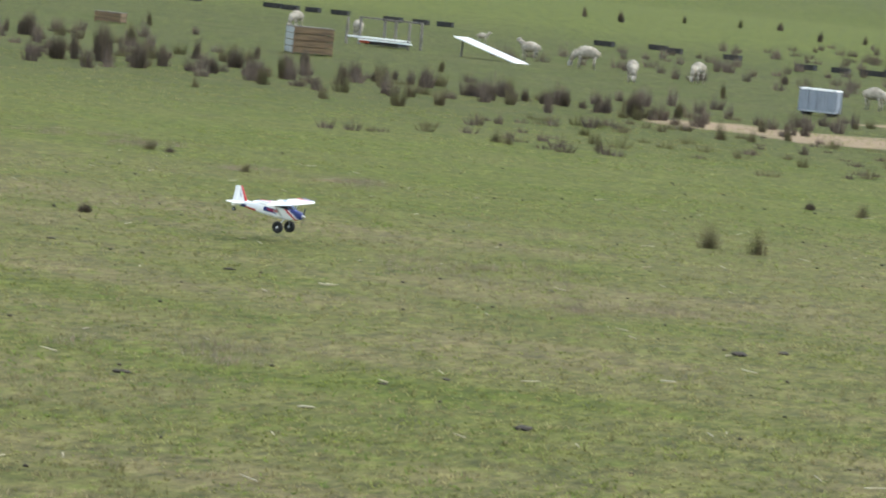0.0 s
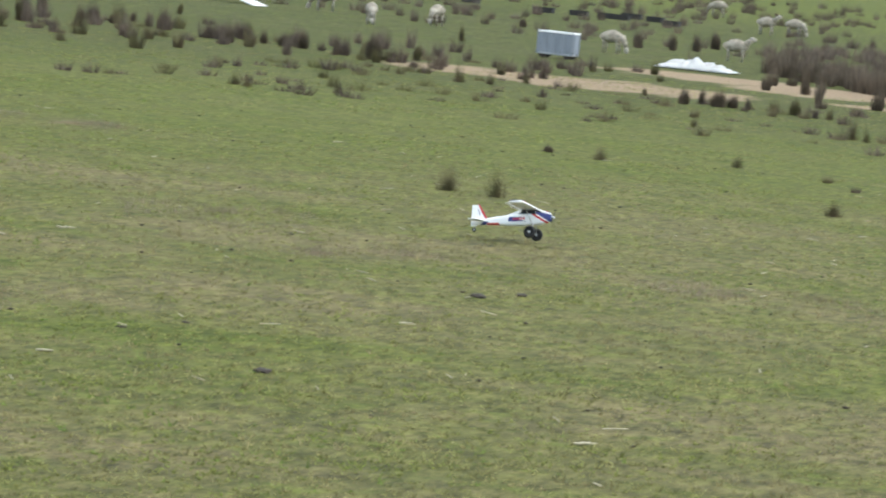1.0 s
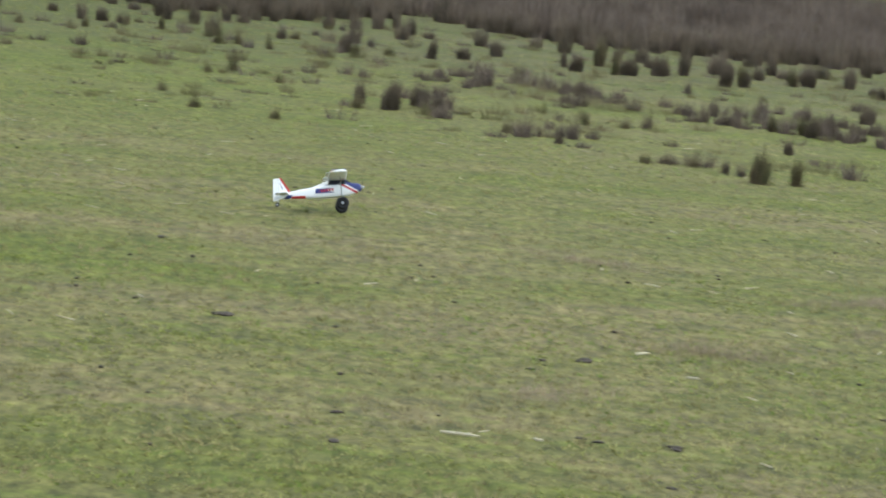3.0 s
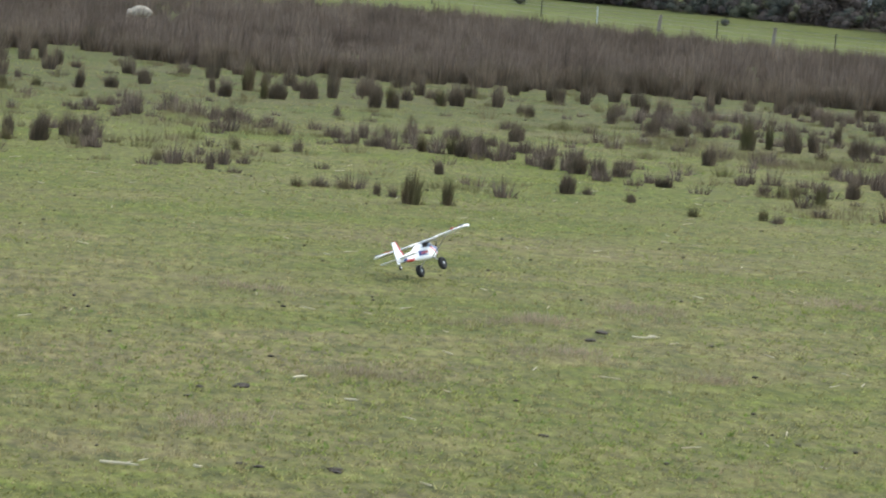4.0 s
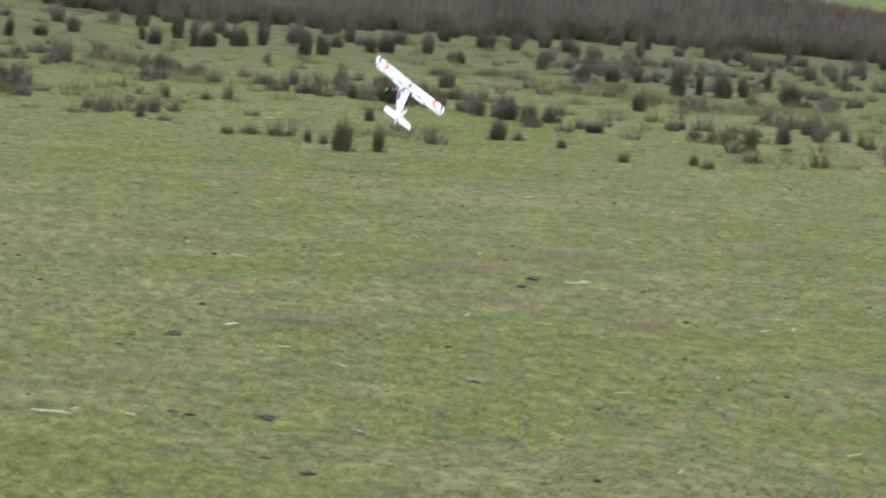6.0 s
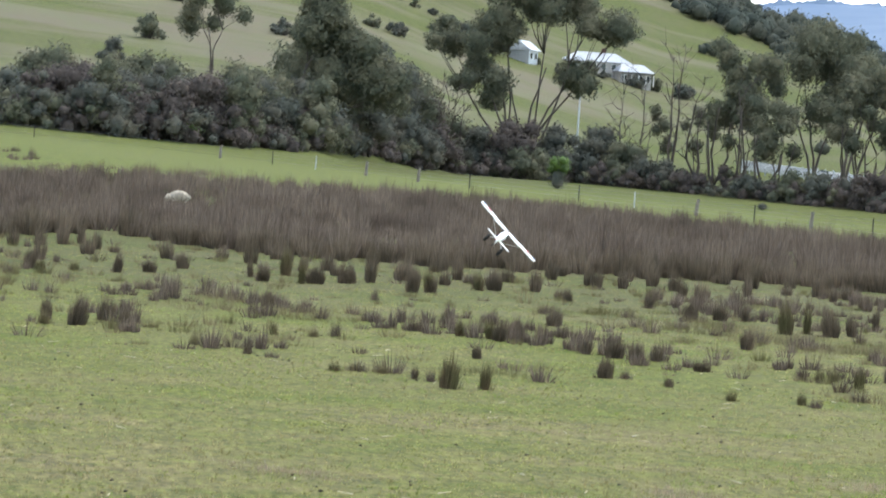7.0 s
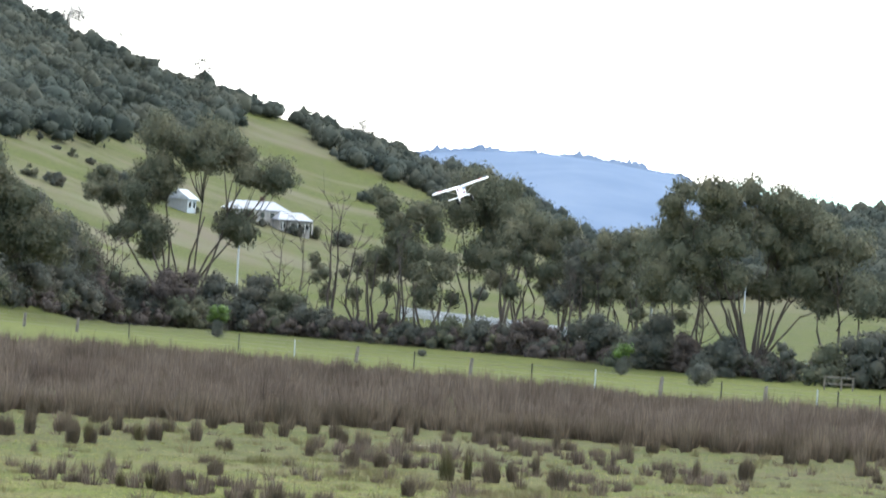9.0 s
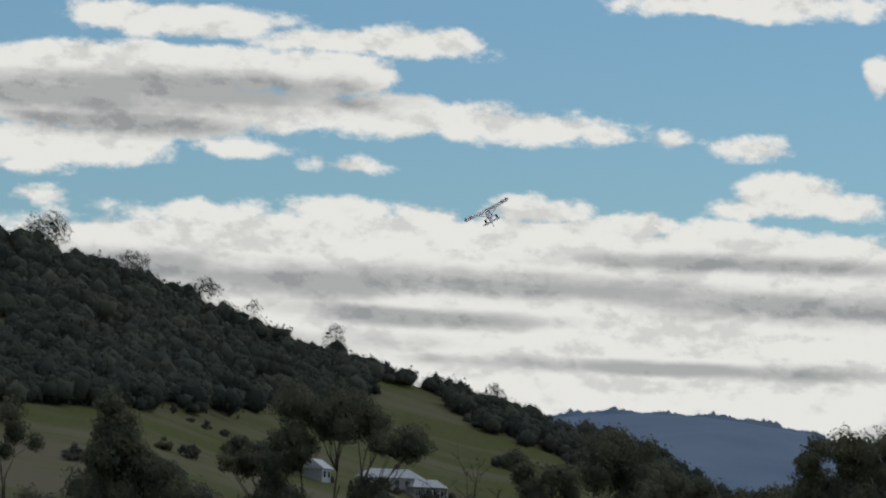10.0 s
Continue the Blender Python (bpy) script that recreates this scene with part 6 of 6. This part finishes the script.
def white_tarp(x, y):
    bm = bmesh.new()
    n, k = 46, 18
    g = [[None] * k for _ in range(n)]
    for i in range(n):
        for j in range(k):
            u, v = i / (n - 1), j / (k - 1)
            e = math.sin(math.pi * u) ** 0.6 * math.sin(math.pi * v) ** 0.7
            h = e * (0.20 + 0.34 * abs(noise.noise(Vector((u * 7, v * 3, 1)))) + 0.04 * math.exp(-((u - 0.52) / 0.08) ** 2) + 0.06 * noise.noise(Vector((u * 22, v * 9, 4))))
            edge = 0.12 * noise.noise(Vector((u * 9, v * 5, 7)))
            g[i][j] = bm.verts.new(((u - 0.5) * 2.6, (v - 0.5) * (1.6 + edge) + 0.3 * (u - 0.5), 0.035 + max(h, 0)))
    for i in range(n - 1):
        for j in range(k - 1):
            bm.faces.new((g[i][j], g[i + 1][j], g[i + 1][j + 1], g[i][j + 1]))
    bmesh.ops.solidify(bm, geom=bm.faces[:], thickness=0.02)
    ob = part("tarpaulin", bm, WHITE_SHEET, None, "", True)
    ob.matrix_world = pose(x, y, float(gz(x, y)), 0, 0, -4)
    tagged(ob, "crumpled white plastic sheet heaped on bare soil", "tarpaulin")


white_tarp(*(-24.76, 130.50))


def white_board(a, za, b):
    """A long white sheet with one end propped up."""
    root = empty("white_board", Matrix.Identity(4), "long white sheet of roofing propped up at one end", "board")
    A, B = Vector((a[0], a[1], za)), Vector((b[0], b[1], 0.06))
    d = B - A
    m = Matrix.Translation((A + B) / 2) @ d.to_track_quat("X", "Z").to_matrix().to_4x4()
    bm = bmesh.new()
    box(bm, 0, 0, 0, d.length, 0.85, 0.035, m, 0.006)
    part("sheet", bm, WHITE_SHEET, root)
    bm = bmesh.new()
    for k in (-0.38, 0.38):
        box(bm, 0, k, 0.02, d.length, 0.03, 0.03, m)
    part("folded_edge", bm, WHITE_SHEET, root)
    bm = bmesh.new()
    tube(bm, [(A.x + 0.1, A.y, -0.05), (A.x + 0.12, A.y, za - 0.02)], [0.05, 0.045], 7)
    part("prop", bm, WOOD_GREY, root, "short timber prop")


white_board(*((-49.48, 152.04), 0.96, (-45.98, 150.51)))


def sheep_rack(x, y, turn):
    root = empty("hay_rack", pose(x, y, float(gz(x, y)), 0, 0, turn), "timber hay rack with posts, top rail and white trough edge", "rack")
    L, W = 2.8, 1.2
    for px in (-L / 2, -0.1 * L, 0.08 * L, L / 2):
        for py in ((-W / 2, W / 2) if abs(px) > 1 else (W / 2,)):
            bm = bmesh.new()
            box(bm, px, py, 0.55, 0.09, 0.09, 1.1, bevel=0.01)
            part("post", bm, WOOD_GREY, root)
    for py in (-W / 2, W / 2):
        bm = bmesh.new()
        box(bm, 0, py, 1.12 if py > 0 else 0.34, L + 0.1, 0.07, 0.07, bevel=0.01)
        part("rail", bm, WOOD_GREY if py > 0 else WHITE_SHEET, root)
    bm = bmesh.new()
    box(bm, 0.4, -W / 2 - 0.1, 0.24, L * 0.85, 0.10, 0.06, bevel=0.01)
    part("lower_rail", bm, WHITE_SHEET, root, "white lower rail")
    bm = bmesh.new()
    box(bm, 0.1, 0, 0.14, L * 0.55, W * 0.7, 0.16, bevel=0.02)
    part("tray", bm, RUBBER, root, "dark feed tray")
    bm = bmesh.new()
    box(bm, -0.65, -W / 2 + 0.15, 0.16, 0.36, 0.2, 0.12, bevel=0.03)
    part("mineral_block", bm, RUST, root, "red mineral block")


sheep_rack(*(-53.17, 153.28, -6))


def slatted_crate(x, y, turn, L, W, H, label, grey_end=True):
    root = empty("slatted_crate", pose(x, y, float(gz(x, y)), 0, 0, turn), label, "crate")
    n = 4 if H > 0.6 else 2
    for k in range(n):
        z = 0.04 + H * (k + 0.5) / n
        for py in (-W / 2, W / 2):
            bm = bmesh.new()
            box(bm, 0, py, z, L, 0.025, H / n - 0.03, bevel=0.004)
            part("slat", bm, WOOD_BROWN, root)
        for px in (-L / 2, L / 2):
            bm = bmesh.new()
            box(bm, px, 0, z, 0.025, W, H / n - 0.03, bevel=0.004)
            part("end_slat", bm, STEEL if (grey_end and px < 0) else WOOD_BROWN, root, "weathered grey end slat" if grey_end and px < 0 else "")
    for px in (-L / 2 + 0.03, 0, L / 2 - 0.03):
        for py in (-W / 2 + 0.03, W / 2 - 0.03):
            bm = bmesh.new()
            box(bm, px, py, H / 2, 0.07, 0.05, H + 0.08, bevel=0.006)
            part("post", bm, WOOD_BROWN, root)
    bm = bmesh.new()
    box(bm, 0, 0, H + 0.05, L + 0.04, W, 0.03, bevel=0.005)
    part("top_board", bm, WOOD_GREY, root)


slatted_crate(-49.99, 135.87, 34, 1.5, 1.2, 0.95, "brown slatted timber crate with a weathered grey end")
slatted_crate(-63.44, 148.86, 5, 1.1, 0.8, 0.38, "low rusty brown timber box in the pasture", False)


def lying_stick(x, y, turn, L, r, mat, label, name="fallen_branch"):
    rng = np.random.default_rng(int(abs(x * 100)))
    bm = bmesh.new()
    tube(bm, bent(rng, (-L / 2, 0, r * 0.8), (L / 2, 0, r * 1.1), 5, 0.05), [r * 0.8, r, r, r * 0.8, r * 0.4], 6)
    tube(bm, [(0.1 * L, 0, r), (0.25 * L, 0.12 * L, r + 0.05 * L)], [r * 0.5, r * 0.2], 5)
    ob = part(name, bm, mat)
    ob.matrix_world = pose(x, y, float(gz(x, y)) + 0.01, 0, 0, turn)
    tagged(ob, label, "stick", "fallen sticks")


for _i, (_x, _y, _L) in enumerate([(-14.95, 42, 0.22), (1.54, 27.81, 0.3), (3.42, 34.21, 0.18), (7.54, 39.98, 0.3), (2.11, 27.92, 0.12), (22.53, 109.97, 0.55), (3.71, 32.7, 0.12), (-6.03, 28.9, 0.2), (-10.87, 30.29, 0.15), (-14.95, 42, 0.2), (-9.35, 36.04, 0.15), (8.45, 29.28, 0.2), (7.63, 40.13, 0.12), (22.23, 122.81, 0.35), (-3.79, 36.64, 0.15)]):
    lying_stick(_x, _y, (12, -25, 40, 5, -60)[_i % 5], _L, 0.008 + 0.014 * _L, STRAW, "pale bleached stick lying on the grass")


def dung(x, y, r, i):
    bm = bmesh.new()
    bmesh.ops.create_icosphere(bm, subdivisions=2, radius=1.0)
    for v in bm.verts:
        k = 1 + 0.35 * noise.noise(v.co * 2.3 + Vector((i * 3.1, 0, 0)))
        v.co = Vector((v.co.x * r * 1.25 * k, v.co.y * r * 0.8 * k, max(v.co.z, -0.3) * r * 0.30 * k + 0.3 * r * 0.4))
    ob = part("dung_pat", bm, DUNG)
    ob.matrix_world = pose(x, y, float(gz(x, y)), 0, 0, i * 40)
    tagged(ob, "dark dried dung pat on the short grass", "dung", "dung pats")


for _i, (_x, _y, _r) in enumerate([(-11.1, 32.84, 0.04), (-12.86, 31.11, 0.07), (-9.19, 30.88, 0.09), (-9.59, 39.76, 0.1), (-19.13, 43.69, 0.05), (-16.33, 42.44, 0.06), (-10.9, 30.41, 0.05), (-9.3, 40.5, 0.08), (-10.84, 33.85, 0.04), (2.83, 33.28, 0.06), (2.32, 32.4, 0.04), (2.47, 33.13, 0.04), (3.11, 28.09, 0.05), (2.44, 28.27, 0.04), (2.56, 28.15, 0.04), (6.85, 39.35, 0.07), (7.12, 40.28, 0.08), (5.08, 31.01, 0.04), (-0.28, 34.43, 0.07), (0.67, 28.52, 0.05), (0.63, 26.97, 0.05), (2.89, 26.12, 0.04), (3.1, 25.47, 0.05), (-4.17, 42.02, 0.06), (-0.24, 34.43, 0.08), (-1.03, 41.49, 0.06), (2.86, 33.45, 0.05), (3.12, 28.24, 0.05), (9.37, 31.64, 0.05), (9.06, 30.31, 0.04)]):
    dung(_x, _y, _r, _i)


def scatter_droppings():
    rng = np.random.default_rng(31)
    bm = bmesh.new()
    for _ in range(420):
        a, d = radians(rng.uniform(-25, 18)), math.sqrt(rng.uniform(26 ** 2, 76 ** 2))
        s = rng.uniform(0.008, 0.024)
        m = Matrix.Translation((d * math.sin(a), d * math.cos(a), 0.4 * s)) @ Matrix.Rotation(rng.uniform(0, 6), 4, "Z") @ Matrix.Diagonal((s * 1.5, s, s * 0.7, 1))
        bmesh.ops.create_icosphere(bm, subdivisions=1, radius=1.0, matrix=m)
    ob = part("droppings", bm, DUNG)
    tagged(ob, "small dark droppings scattered over the grass", "droppings", kind="stuff")
    bm = bmesh.new()
    for _ in range(260):
        a, d = radians(rng.uniform(-25, 18)), math.sqrt(rng.uniform(26 ** 2, 70 ** 2))
        L, t = rng.uniform(0.05, 0.22), rng.uniform(0, 3.1)
        p = Vector((d * math.sin(a), d * math.cos(a), 0.02))
        q = Vector((L * math.cos(t), L * math.sin(t), 0.015))
        tube(bm, [p, p + q], [0.006, 0.004], 4)
    tagged(part("straw_litter", bm, STRAW), "pale straw stalks lying on the grass", "straw", kind="stuff")


scatter_droppings()


# ---- what moves ----
PLANE_ROWS = [
        (0, -17.58, 47.45, 0.12, 0.7, 7.7, -8.8),
        (0.5, -14.59, 48.30, 0.11, -8.7, -8.3, -11.1),
        (1, -10.88, 47.70, 0.06, -9.4, -6.8, -3.7),
        (1.5, -7.66, 47.03, 0.03, -7.0, -3.5, 6.0),
        (2, -4.46, 46.93, 0.01, -4.5, -6.7, 4.8),
        (2.2, -3.31, 46.76, 0.01, -4.0, -5.8, 1.1),
        (3.3, 2.62, 46.85, 0.04, -19.5, -10.8, 3.5),
        (3.5, 3.78, 47.14, 0.04, -24.0, -9.5, 17.2),
        (4, 6.07, 45.93, 0.07, -23.5, -2.1, 56.6),
        (4.5, 7.46, 46.00, 0.02, -9.0, -0.5, 66.3),
        (5, 8.37, 45.81, -0.045, -9.9, 0.8, 78.5),
        (5.5, 8.86, 48.58, 0.14, -32.9, -9.4, 95.0),
        (6, 7.72, 56.23, 1.01, 39.9, -31.2, 76.9),
        (6.2, 6.89, 54.89, 2.06, 87.7, -12.4, 79.5),
        (7.3, 9.39, 64.59, 2.14, 25.3, 1.9, 75.8),
        (7.5, 10.33, 65.33, 2.02, 16.1, 2.5, 73.9),
        (8, 13.42, 70.72, 2.30, -7.2, 1.9, 72.7),
        (8.5, 15.96, 76.99, 3.53, -10.5, -7.3, 70.9),
        (9, 17.60, 83.01, 6.16, -21.2, -10.0, 72.5),
        (9.5, 19.13, 93.72, 9.29, -24.9, -17.1, 71.0),
        (10, 18.05, 99.57, 12.78, -31.3, -19.8, 86.2)]


def motions():
    # seconds, place, roll, pitch, heading
    walk(AEROPLANE, [(t, pose(x, y, z, r, p, h)) for t, x, y, z, r, p, h in PLANE_ROWS])
    walk(PROPELLER, [(0.02 * k, pose(0.258, 0, 0.275, (82 * k) % 360, 0, 0)) for k in range(501)])


motions()
